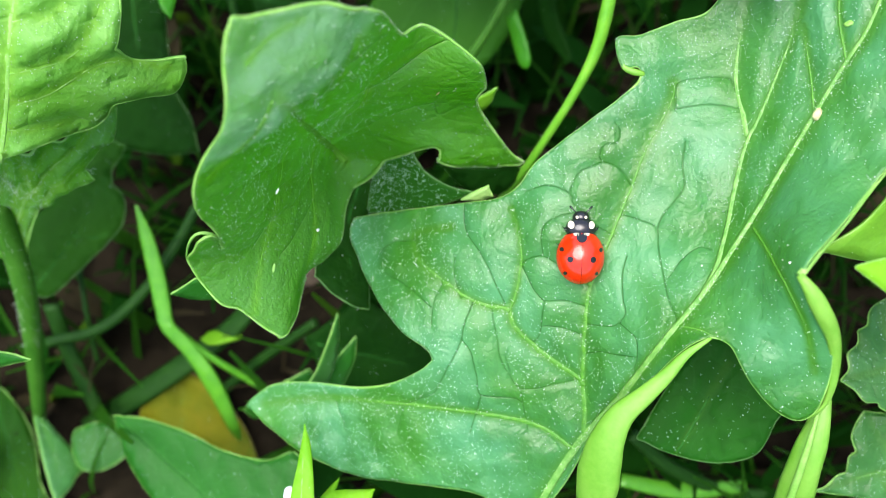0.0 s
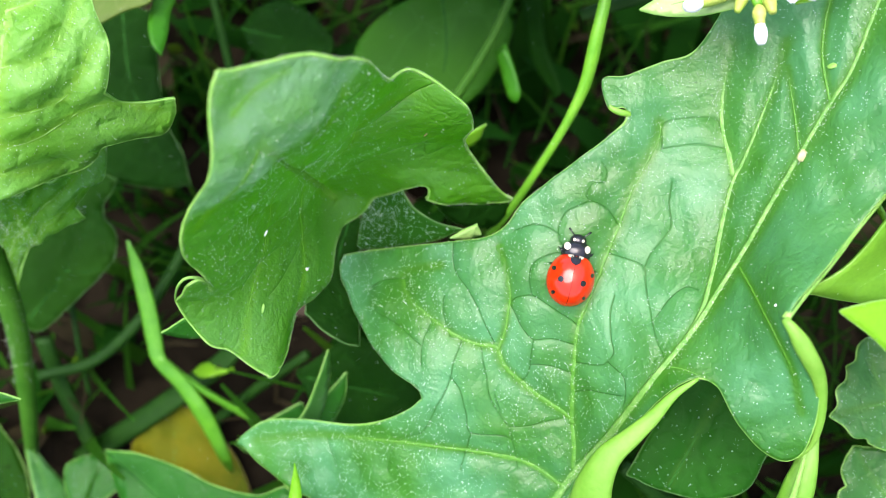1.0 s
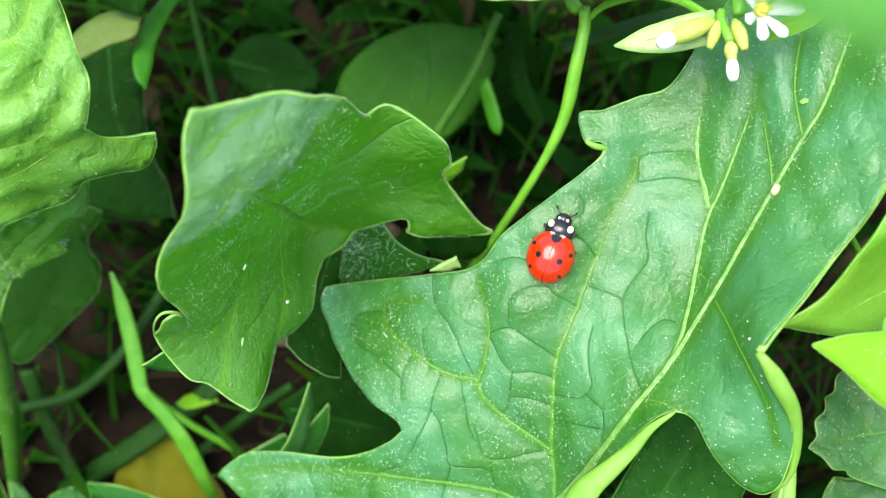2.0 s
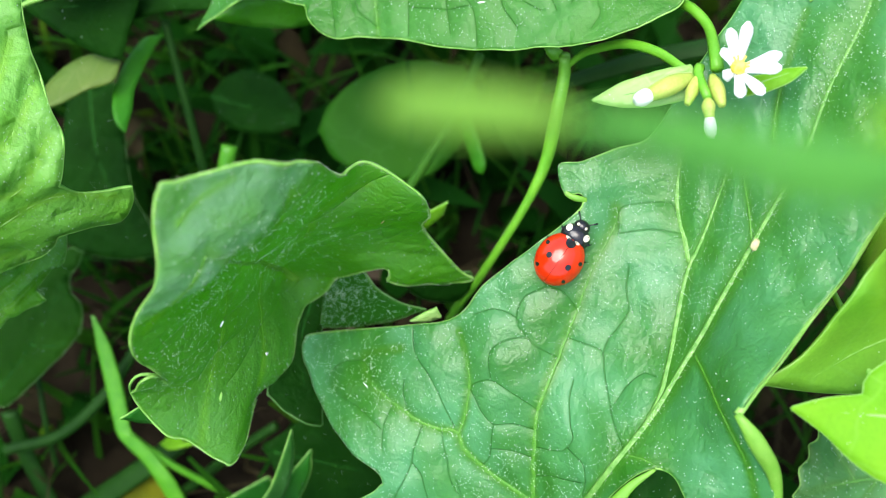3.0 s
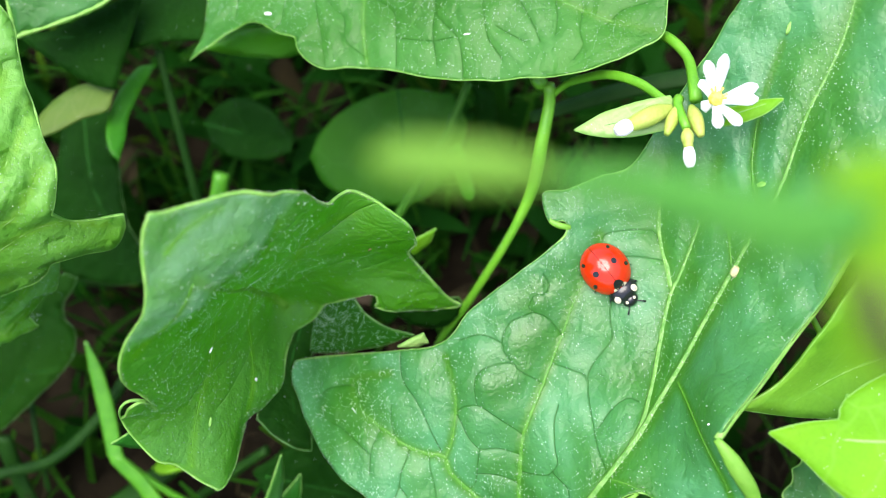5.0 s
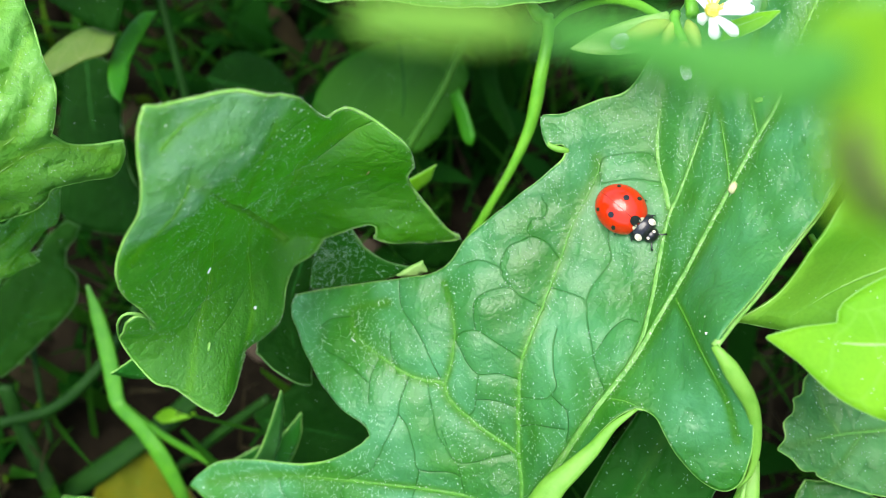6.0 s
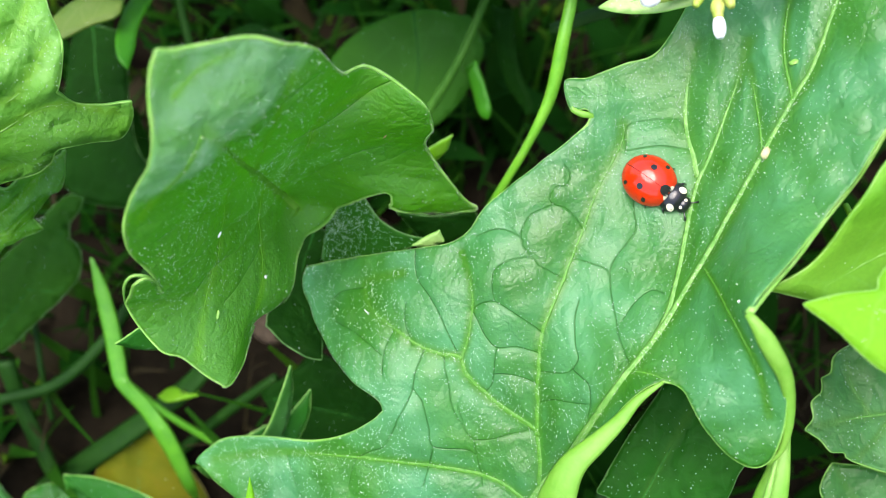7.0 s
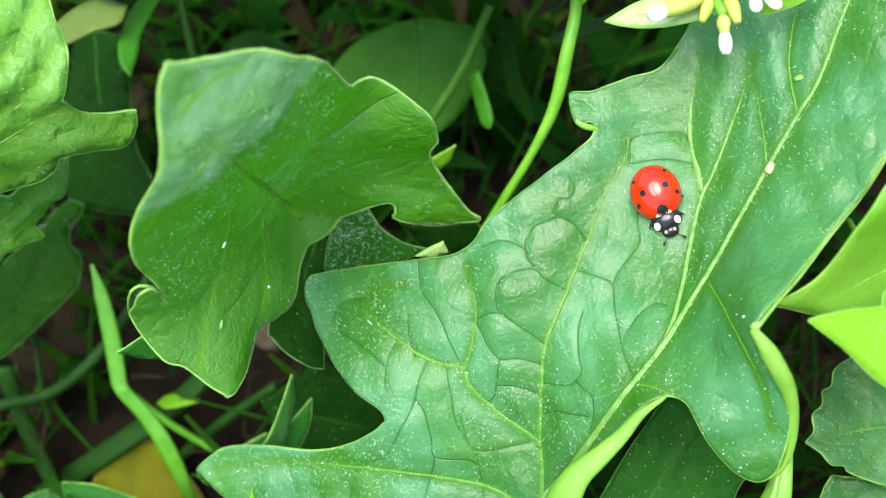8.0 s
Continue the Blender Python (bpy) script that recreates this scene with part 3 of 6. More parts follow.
MAIN_NET = [
    [(-6.1, -2.2), (-6.6, -0.2), (-7.6, 1.4), (-7.2, 2.8), (-6.3, 4.1), (-5.6, 5.2)],
    [(-4.2, -1.5), (-3.9, 0.1), (-3.7, 1.9), (-3.7, 3.4), (-4.6, 4.6), (-5.7, 5.2)],
    [(-3.6, 3.5), (-2.5, 4.2), (-1.2, 4.8), (-0.1, 4.5), (1.0, 3.6), (1.7, 2.5), (1.4, 1.5), (1.3, -0.0), (1.2, -0.9)],
    [(1.7, 2.5), (2.3, 3.8), (3.4, 4.6), (5.0, 4.7), (6.3, 3.9), (7.1, 3.1), (7.2, 1.7), (6.3, 0.1)],
    [(-7.6, 1.4), (-9.0, 1.0), (-10.2, 0.7), (-11.4, 0.5), (-12.3, 0.8)],
    [(-10.2, 0.7), (-9.6, -0.3), (-9.1, -1.6), (-8.9, -3.3)],
    [(3.4, -0.4), (3.8, -2.1), (4.0, -3.2), (3.9, -4.1), (2.6, -5.1), (0.4, -7.3), (-1.0, -9.0), (-2.1, -10.6)],
    [(3.9, -4.1), (5.4, -3.9), (7.1, -4.1), (8.7, -4.1), (10.5, -2.8), (12.3, -2.1)],
    [(-7.7, -2.9), (-6.4, -5.3), (-5.5, -5.9), (-4.4, -6.0), (-3.4, -5.1), (-1.6, -3.8), (0.2, -3.1)],
    [(-5.6, -6.0), (-5.7, -7.5), (-5.9, -8.3), (-7.2, -9.1), (-8.6, -9.4)],
    [(-10.5, -4.1), (-9.2, -5.6), (-8.5, -7.1), (-7.4, -9.2)],
    [(-14.8, 2.2), (-16.6, 0.7), (-17.1, -0.4), (-16.1, -1.9), (-15.0, -2.9), (-13.3, -4.6)],
    [(-17.1, -0.4), (-19.0, -1.5), (-21.0, -2.8)],
    [(-17.1, -0.4), (-16.6, 0.8), (-15.3, 2.4), (-12.9, 4.2), (-11.2, 5.6)],
    [(-15.4, 6.6), (-16.2, 5.1), (-18.1, 3.7), (-19.7, 2.5), (-18.4, -0.2), (-18.5, -1.2)],
    [(-19.7, 2.5), (-22.1, 2.3), (-24.1, 1.9)],
    [(-28.6, 8.6), (-25.7, 9.0), (-23.8, 7.9), (-22.4, 6.7), (-20.8, 6.5), (-19.0, 6.4), (-17.6, 6.3), (-15.4, 6.6), (-14.0, 7.0), (-11.5, 7.6)],
    [(-3.2, 13.7), (-5.6, 12.0), (-6.6, 9.4), (-8.2, 6.8), (-10.0, 4.8)],
    [(-11.8, 8.9), (-10.6, 10.2), (-9.6, 10.9), (-8.5, 11.3)],
    [(-15.9, 9.7), (-14.2, 10.7), (-11.6, 11.4)],
    [(14.9, 0.5), (16.5, 1.4), (17.6, 0.9), (19.4, -1.9), (18.8, -3.3), (17.5, -4.7)],
    [(14.7, 0.4), (16.5, -2.1), (17.5, -4.8)],
    [(10.9, 4.2), (10.4, 3.4), (9.3, 3.1), (8.6, 3.9), (7.3, 3.8), (7.1, 3.1)],
    [(0.9, 8.4), (2.6, 6.6), (2.9, 4.4), (2.3, 3.8)],
    [(4.8, -9.6), (4.4, -8.5), (2.6, -7.8), (0.7, -7.7)],
    [(-29.9, 16.4), (-31.1, 14.7), (-32.1, 13.9)],
    [(-12.9, 20.0), (-11.3, 19.1), (-9.7, 16.9)],
    [(-14.3, 17.7), (-13.9, 14.2), (-14.2, 10.7)],
]
LOWER_LOBES = [(-36.6, 24.5), (-36.5, 25.4), (-34.3, 24.7), (-32, 23.1), (-29.5, 19.5), (-26.7, 14.4), (-23.8, 11), (-20.7, 8.7), (-19.2, 8.1), (-18.8, 8), (-18.1, 9.1), (-18, 12.3), (-17.5, 15.3), (-16.4, 18.5), (-15, 21.7), (-13.7, 24.2), (-12.3, 25.2), (-10.6, 23.8), (-3.7, 14), (-0.3, 9.9), (4.7, 8.5), (11.9, 5.3), (14.7, 4.3), (16.1, 4.4), (16.5, 5), (15.9, 6.2), (17.9, 8), (19.3, 6.3), (21.8, 4.4), (24.2, 2.3), (30, 1.6), (36.9, 0.4), (43, -0.3), (51, -2.6)]
UPPER_LOBES = [(52.9, -7.5), (47.1, -15.9), (40.1, -20.5), (33.5, -20.6), (25.7, -19.6), (21.6, -19.6), (16.6, -19), (12.9, -18.9), (8.1, -18.5), (6.8, -19), (4.6, -22.4), (2.8, -23.6), (0, -24.5), (-2.6, -24.8), (-4.1, -24), (-4.2, -22.1), (-3.3, -19.7), (-2, -17.7), (-1.2, -16.1), (-1.5, -14.5), (-2.7, -13.4), (-5.4, -12.3), (-9.6, -11.1), (-12.3, -9.6), (-15.8, -8.1), (-19.5, -8.5), (-24.9, -8.3), (-29.8, -7), (-29.9, -3.8), (-30.5, -0.3), (-35.3, 9.3), (-36.6, 13), (-37.2, 17.1), (-37.1, 21.2)]
main_leaf = \
leaf("broad_leaf", pose(0.0095, -0.0142, 0.0506, -15.9, -28.3, 59.7), "large lobed mid-green leaf with pale midrib and mealy white grains",
     LOWER_LOBES + UPPER_LOBES,
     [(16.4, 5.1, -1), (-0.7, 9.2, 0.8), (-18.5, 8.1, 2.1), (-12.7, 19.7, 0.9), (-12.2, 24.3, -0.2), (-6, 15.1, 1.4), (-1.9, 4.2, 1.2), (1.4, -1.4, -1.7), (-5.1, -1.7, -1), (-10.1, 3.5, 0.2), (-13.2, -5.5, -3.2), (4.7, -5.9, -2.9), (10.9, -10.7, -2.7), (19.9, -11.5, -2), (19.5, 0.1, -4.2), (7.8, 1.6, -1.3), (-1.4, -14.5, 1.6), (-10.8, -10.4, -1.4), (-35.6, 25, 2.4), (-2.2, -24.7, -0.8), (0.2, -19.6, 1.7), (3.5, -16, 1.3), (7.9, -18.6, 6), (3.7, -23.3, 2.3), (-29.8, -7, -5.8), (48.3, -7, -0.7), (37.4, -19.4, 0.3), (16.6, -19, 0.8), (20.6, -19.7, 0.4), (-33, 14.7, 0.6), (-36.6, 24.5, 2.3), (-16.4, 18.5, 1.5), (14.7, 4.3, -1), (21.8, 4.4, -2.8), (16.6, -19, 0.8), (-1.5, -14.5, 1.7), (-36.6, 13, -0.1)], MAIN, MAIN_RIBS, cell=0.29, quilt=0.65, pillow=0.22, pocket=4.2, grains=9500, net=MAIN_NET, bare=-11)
rolled("rolled_margin", main_leaf, [(23.8, -21.3, 64.4), (24.7, -22.4, 64), (26, -23.9, 62.7), (27.4, -25.4, 60.8), (28.2, -27, 58.8), (28.5, -28.9, 56.8), (28.3, -30.4, 54.9), (27.4, -31.3, 53.9)], [0.3, 0.75, 0.75, 0.6, 0.5, 0.4, 0.3, 0.15], UNDER, "pale rolled edge of the leaf", 0.7)
rolled("leaf_stalk", main_leaf, [(29.9, -28.5, 51.9), (29.1, -31.9, 50.8), (28.4, -35, 48.6), (28.5, -38.6, 43.7), (29.1, -42.7, 37.3)], [0.5, 1.4, 1.7, 1.8, 1.9], UNDER, "pale green ridged leaf stalk", 0.55)
rolled("stalk_ridge", main_leaf, [(29, -29.8, 52.3), (28.2, -32.1, 52.3), (27.6, -35.2, 50.2), (27.6, -38.7, 45.3), (28.1, -42.8, 39)], [0.1, 0.3, 0.32, 0.35, 0.35], RIM, "raised ridge along the stalk", 0.7)
rolled("edge_rib", main_leaf, [(37.4, -4.2, 68.3), (36.1, -6.1, 67.2), (34, -9.4, 65.7), (30.9, -13.2, 64), (28.4, -16.3, 63.7), (25.7, -19.2, 64), (23.9, -21.3, 64.3)], [0.25, 0.27, 0.3, 0.3, 0.3, 0.32, 0.35], RIM, "thick pale edge of the leaf", 0.7)
rolled("rolled_margin", main_leaf, [(18.8, -24.6, 55.4), (16.8, -25.9, 54.2), (15.2, -27.6, 52.9), (13.3, -29.3, 51.6), (11.5, -30.8, 50.4), (10.5, -32.6, 49), (10, -34.8, 46.8), (9.7, -38.4, 42.8)], [0.15, 0.45, 0.75, 1.05, 1.5, 2.0, 2.3, 1.9], UNDER, "broad pale rolled edge of the leaf", 0.5)
rolled("rolled_margin", main_leaf, [(11.8, 2.2, 56.9), (11.9, 1.4, 56.8), (12.8, 0.9, 56.8), (13.7, 0.8, 56.6), (13.9, 0.5, 56.2)], [0.1, 0.25, 0.34, 0.28, 0.1], UNDER, "small pale curled lobe edge", 0.7)
CURL_NET = [
    [(14.3, -1.7), (11.5, -3.4), (12.6, -6.0), (12.1, -9.3), (11.0, -11.0)],
    [(8.9, 8.5), (6.4, 5.5), (1.1, 2.5)],
    [(3.7, 9.9), (1.1, 7.5), (-1.1, 4.1), (-4.5, 1.4)],
    [(-2.8, 10.9), (-2.3, 8.2), (-3.8, 5.4), (-7.1, 2.3), (-9.3, 0.4)],
    [(-5.7, 9.6), (-6.5, 7.1), (-8.0, 4.2), (-11.9, 1.4)],
    [(-0.4, -1.3), (2.0, -5.0), (2.0, -8.0), (2.2, -11.8), (2.9, -15.4)],
    [(-9.8, -1.4), (-7.5, -5.1), (-5.4, -9.2), (-5.6, -12.1)],
    [(-5.4, -11.7), (-7.8, -11.4), (-6.5, -13.8)],
]
CURL_INNER_EDGE = [(23.8, -2.1), (24, -2.5), (22.8, -3.7), (20, -8), (17, -10), (14.3, -11.4), (8, -12.3), (4.7, -14.8), (1.5, -16.2), (-0.2, -16.4), (-3.1, -15.9), (-6.2, -14.8), (-14.9, -14.8), (-17.2, -15.3), (-16.7, -13.3), (-13.8, -8.8), (-12.7, -8.9), (-11.8, -9.3), (-11.4, -8.7), (-12.1, -7.2), (-16.1, -2.8), (-15.6, 0.6), (-15.1, 2.6), (-15, 5.1)]
CURL_OUTER_EDGE = [(-13.7, 7.5), (-11.8, 9.4), (-11.2, 10.4), (-12.4, 10.1), (-12.2, 10.6), (-11.2, 12.1), (-10.1, 13.4), (-8.9, 15.2), (-8.7, 15.2), (-7.1, 15.6), (-5, 15.9), (-3.2, 16.7), (0.2, 16), (3.7, 14.3), (5.9, 12.8), (6.3, 11.8), (5, 11.5), (1.9, 12.2), (5.5, 11.1), (9.7, 10.5), (12.1, 9.7), (14.3, 8.2), (19.3, 2.7), (21.7, 0.5), (23.3, -1.2)]
curled = \
leaf("curled_leaf", pose(-0.0157, -0.0091, 0.0567, -56.3, -76.3, -173.7), "puckered and curled green leaf with wavy pale margin",
     CURL_INNER_EDGE + CURL_OUTER_EDGE,
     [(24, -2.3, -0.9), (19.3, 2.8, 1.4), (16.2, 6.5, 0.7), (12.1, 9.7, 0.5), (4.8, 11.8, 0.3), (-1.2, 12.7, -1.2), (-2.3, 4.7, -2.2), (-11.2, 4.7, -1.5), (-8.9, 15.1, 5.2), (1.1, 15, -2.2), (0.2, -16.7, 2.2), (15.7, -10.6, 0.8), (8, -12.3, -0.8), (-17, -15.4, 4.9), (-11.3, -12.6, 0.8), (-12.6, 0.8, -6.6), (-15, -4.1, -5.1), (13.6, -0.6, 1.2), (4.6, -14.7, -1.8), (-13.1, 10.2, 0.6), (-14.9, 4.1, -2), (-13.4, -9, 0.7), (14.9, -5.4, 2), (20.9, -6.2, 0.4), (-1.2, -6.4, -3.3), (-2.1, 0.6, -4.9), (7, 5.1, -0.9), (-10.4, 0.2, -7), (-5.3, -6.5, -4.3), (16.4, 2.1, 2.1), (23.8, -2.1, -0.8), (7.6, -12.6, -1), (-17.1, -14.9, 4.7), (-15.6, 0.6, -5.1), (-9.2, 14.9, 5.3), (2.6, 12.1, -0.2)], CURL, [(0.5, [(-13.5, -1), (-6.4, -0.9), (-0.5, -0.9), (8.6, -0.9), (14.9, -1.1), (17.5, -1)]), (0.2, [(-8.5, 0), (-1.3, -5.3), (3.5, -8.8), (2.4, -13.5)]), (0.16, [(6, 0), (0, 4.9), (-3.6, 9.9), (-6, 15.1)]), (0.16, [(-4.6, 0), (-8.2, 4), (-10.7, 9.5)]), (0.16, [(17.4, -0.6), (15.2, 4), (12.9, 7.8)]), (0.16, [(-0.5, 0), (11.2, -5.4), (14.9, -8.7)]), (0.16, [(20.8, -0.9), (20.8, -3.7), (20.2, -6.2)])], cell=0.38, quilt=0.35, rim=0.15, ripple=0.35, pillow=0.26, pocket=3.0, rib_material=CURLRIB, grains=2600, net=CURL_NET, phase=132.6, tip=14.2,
     folds=[(0.6, 2.6, [(14.5, -1), (14.8, 0.8), (15, 3), (15.2, 4.9)])])
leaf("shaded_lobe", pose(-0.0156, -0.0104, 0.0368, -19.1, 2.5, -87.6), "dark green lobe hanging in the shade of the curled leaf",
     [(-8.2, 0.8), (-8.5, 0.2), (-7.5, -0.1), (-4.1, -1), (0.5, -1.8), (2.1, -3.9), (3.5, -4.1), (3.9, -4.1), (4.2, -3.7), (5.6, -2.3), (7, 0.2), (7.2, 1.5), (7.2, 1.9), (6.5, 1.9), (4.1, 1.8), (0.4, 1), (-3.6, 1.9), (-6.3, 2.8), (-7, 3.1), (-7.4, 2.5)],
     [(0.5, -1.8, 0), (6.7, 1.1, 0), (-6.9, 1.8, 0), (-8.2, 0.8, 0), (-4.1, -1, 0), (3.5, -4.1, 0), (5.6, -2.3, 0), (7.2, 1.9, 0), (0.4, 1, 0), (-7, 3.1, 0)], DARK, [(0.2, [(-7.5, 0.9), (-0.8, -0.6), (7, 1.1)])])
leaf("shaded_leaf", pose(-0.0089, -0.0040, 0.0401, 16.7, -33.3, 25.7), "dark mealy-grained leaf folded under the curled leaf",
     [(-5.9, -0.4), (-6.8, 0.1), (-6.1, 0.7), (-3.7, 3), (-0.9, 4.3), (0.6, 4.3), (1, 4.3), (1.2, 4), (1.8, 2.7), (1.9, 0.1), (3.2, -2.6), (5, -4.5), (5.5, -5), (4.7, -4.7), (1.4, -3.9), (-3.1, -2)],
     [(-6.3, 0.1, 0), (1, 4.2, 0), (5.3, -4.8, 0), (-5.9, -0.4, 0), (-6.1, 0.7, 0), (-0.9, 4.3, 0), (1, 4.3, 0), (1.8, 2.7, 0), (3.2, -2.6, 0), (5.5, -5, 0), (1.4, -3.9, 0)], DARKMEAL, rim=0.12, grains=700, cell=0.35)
leaf("leaf_flap", pose(-0.0015, -0.0083, 0.0475, 55.6, -29.7, 18.9), "small pale turned-up flap at the leaf's edge",
     [(-1.7, 0.2), (-2, 0.5), (-1.6, 0.5), (-0.2, 0.6), (1, 0.5), (1.3, 0.5), (1.2, 0.2), (1, -0.6), (0.9, -0.9), (0.6, -0.8), (-0.6, -0.6)],
     [(-2, 0.5, 0), (1.3, 0.5, 0), (0.9, -0.9, 0), (-1.7, 0.2, 0), (-2, 0.5, 0), (-1.6, 0.5, 0), (-0.2, 0.6, 0), (1, 0.5, 0), (1.3, 0.5, 0), (1.2, 0.2, 0), (1, -0.6, 0), (0.9, -0.9, 0), (0.6, -0.8, 0), (-0.6, -0.6, 0)], UNDERLEAF, cell=0.4, rim=0.08)
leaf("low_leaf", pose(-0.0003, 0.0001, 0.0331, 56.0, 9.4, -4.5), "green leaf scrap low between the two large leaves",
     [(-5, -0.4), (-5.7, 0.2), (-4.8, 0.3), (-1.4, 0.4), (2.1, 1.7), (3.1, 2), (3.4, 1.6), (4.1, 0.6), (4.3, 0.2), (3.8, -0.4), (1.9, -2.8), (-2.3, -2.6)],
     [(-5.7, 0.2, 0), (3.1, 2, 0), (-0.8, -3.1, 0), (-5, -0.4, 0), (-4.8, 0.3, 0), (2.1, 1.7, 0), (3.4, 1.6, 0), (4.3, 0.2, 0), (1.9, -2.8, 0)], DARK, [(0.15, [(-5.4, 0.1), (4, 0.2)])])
leaf("leaf_tip", pose(-0.0016, 0.0059, 0.0394, 68.1, -35.0, 14.3), "bright green pointed leaf tip in the gap",
     [(-2, 0.3), (-2, 0.7), (-1.3, 0.7), (1, 0.7), (2.7, 0.7), (3.2, 0.7), (2.7, 0.4), (1.1, -0.8), (-1.1, -1.3), (-1.8, -1.4), (-1.8, -0.9)],
     [(-2, 0.7, 0), (3.2, 0.7, 0), (-1.8, -1.4, 0), (-2, 0.3, 0), (-2, 0.7, 0), (-1.3, 0.7, 0), (1, 0.7, 0), (2.7, 0.7, 0), (3.2, 0.7, 0), (2.7, 0.4, 0), (1.1, -0.8, 0), (-1.1, -1.3, 0), (-1.8, -1.4, 0), (-1.8, -0.9, 0)], LIME, cell=0.5)
leaf("leaf_tip", pose(-0.0309, -0.0176, 0.0426, 63.6, -9.4, 11.0), "pale green pointed leaf tip below the curled leaf",
     [(-2.3, 0.1), (-2.7, 0.4), (-1.9, 0.7), (-0.1, 1.5), (0.6, 1.8), (0.9, 1.5), (1.8, 0.4), (1.9, -1.5), (1.9, -2), (1.2, -1.8), (-1, -1)],
     [(-2.7, 0.4, 0), (0.6, 1.8, 0), (1.9, -2, 0), (-2.3, 0.1, 0), (-2.7, 0.4, 0), (-1.9, 0.7, 0), (-0.1, 1.5, 0), (0.6, 1.8, 0), (0.9, 1.5, 0), (1.8, 0.4, 0), (1.9, -1.5, 0), (1.9, -2, 0), (1.2, -1.8, 0), (-1, -1, 0)], BLUE, cell=0.5)
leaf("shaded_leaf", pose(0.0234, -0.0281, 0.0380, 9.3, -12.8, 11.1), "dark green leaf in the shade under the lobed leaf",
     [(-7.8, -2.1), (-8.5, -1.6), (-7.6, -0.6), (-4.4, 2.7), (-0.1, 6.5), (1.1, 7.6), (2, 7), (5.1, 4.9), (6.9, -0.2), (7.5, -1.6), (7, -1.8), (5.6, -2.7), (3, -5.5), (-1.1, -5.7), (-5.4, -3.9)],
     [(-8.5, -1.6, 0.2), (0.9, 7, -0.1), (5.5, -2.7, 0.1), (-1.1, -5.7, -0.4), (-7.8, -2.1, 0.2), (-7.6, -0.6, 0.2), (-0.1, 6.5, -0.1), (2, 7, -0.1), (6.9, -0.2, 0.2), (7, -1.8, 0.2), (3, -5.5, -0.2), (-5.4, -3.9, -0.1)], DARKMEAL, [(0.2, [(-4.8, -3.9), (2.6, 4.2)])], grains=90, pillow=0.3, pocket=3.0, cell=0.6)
leaf("toothed_leaf", pose(0.0429, -0.0227, 0.0399, 6.1, -2.6, 46.5), "dull green toothed leaf with fine white grains",
     [(-6.6, 2.5), (-6.7, 2.9), (-6.4, 3), (-5.2, 3.1), (-4.1, 4.2), (-2.6, 4.1), (-1.7, 4.7), (-1.5, 4.9), (-1.2, 4.9), (-0.2, 4.6), (1.3, 5.3), (3.5, 4.9), (8.9, 2.9), (11.3, -1.6), (12, -2.9), (10, -4.7), (5, -9.1), (3.1, -10.8), (1.9, -10.3), (-2.4, -8.4), (-5.7, -2.4), (-5.7, -1.3), (-6.6, -0.2), (-6.4, 1.2)],
     [(-6.7, 2.9, 0.2), (3.5, 4.9, -0.3), (-2.8, -6.4, -0.2), (12, -2.9, 0.3), (-6.6, 2.5, 0.2), (-4.1, 4.2, 0.1), (-1.2, 4.9, -0.1), (8.9, 2.9, -0.1), (5, -9.1, 0), (-5.7, -2.4, 0)], TOOTHED, [(0.25, [(6.4, -7.4), (-0.8, -1), (-6.1, 2.6)]), (0.12, [(-0.8, -1), (0.3, 2.2), (2.5, 4.7)]), (0.12, [(1, -2.6), (-3.1, -2.8), (-5.5, -2.4)])], cell=0.5, pillow=0.3, pocket=3.4, quilt=0.3, grains=350)
leaf("toothed_leaf", pose(0.0420, -0.0335, 0.0325, 9.8, -14.6, 57.9), "dull green toothed leaf with fine white grains",
     [(-5.3, 3.1), (-5.8, 4.3), (-5.6, 4.1), (-4.8, 3.4), (-3.1, 3), (-2.5, 2.5), (-2.3, 2.4), (-2, 2.5), (-0.7, 3.1), (0, 2.8), (0.2, 2.7), (0.5, 3), (1.4, 4), (2.8, 4.3), (4.1, 4.2), (4.4, 4.1), (4.8, 3.2), (6, 0.1), (6.8, -8.1), (3.2, -11.4), (2.2, -12.4), (1.1, -11.4), (-2.6, -8.1), (-3.5, -1.4)],
     [(-5.8, 4.3, 0), (4.4, 4.1, 0), (2.2, -12.4, 0), (-5.3, 3.1, 0), (-3.1, 3, 0), (-0.7, 3.1, 0), (1.4, 4, 0), (4.8, 3.2, 0), (2.2, -12.4, 0)], TOOTHED, [(0.25, [(4.3, -11.1), (1.3, -2.8), (-4.9, 3.5)]), (0.12, [(1.3, -2.8), (2.6, 0.9), (4.2, 3.6)]), (0.12, [(-0.4, -1), (-1.7, -2.5)])], cell=0.5, pillow=0.3, pocket=3.4, quilt=0.3, grains=350)
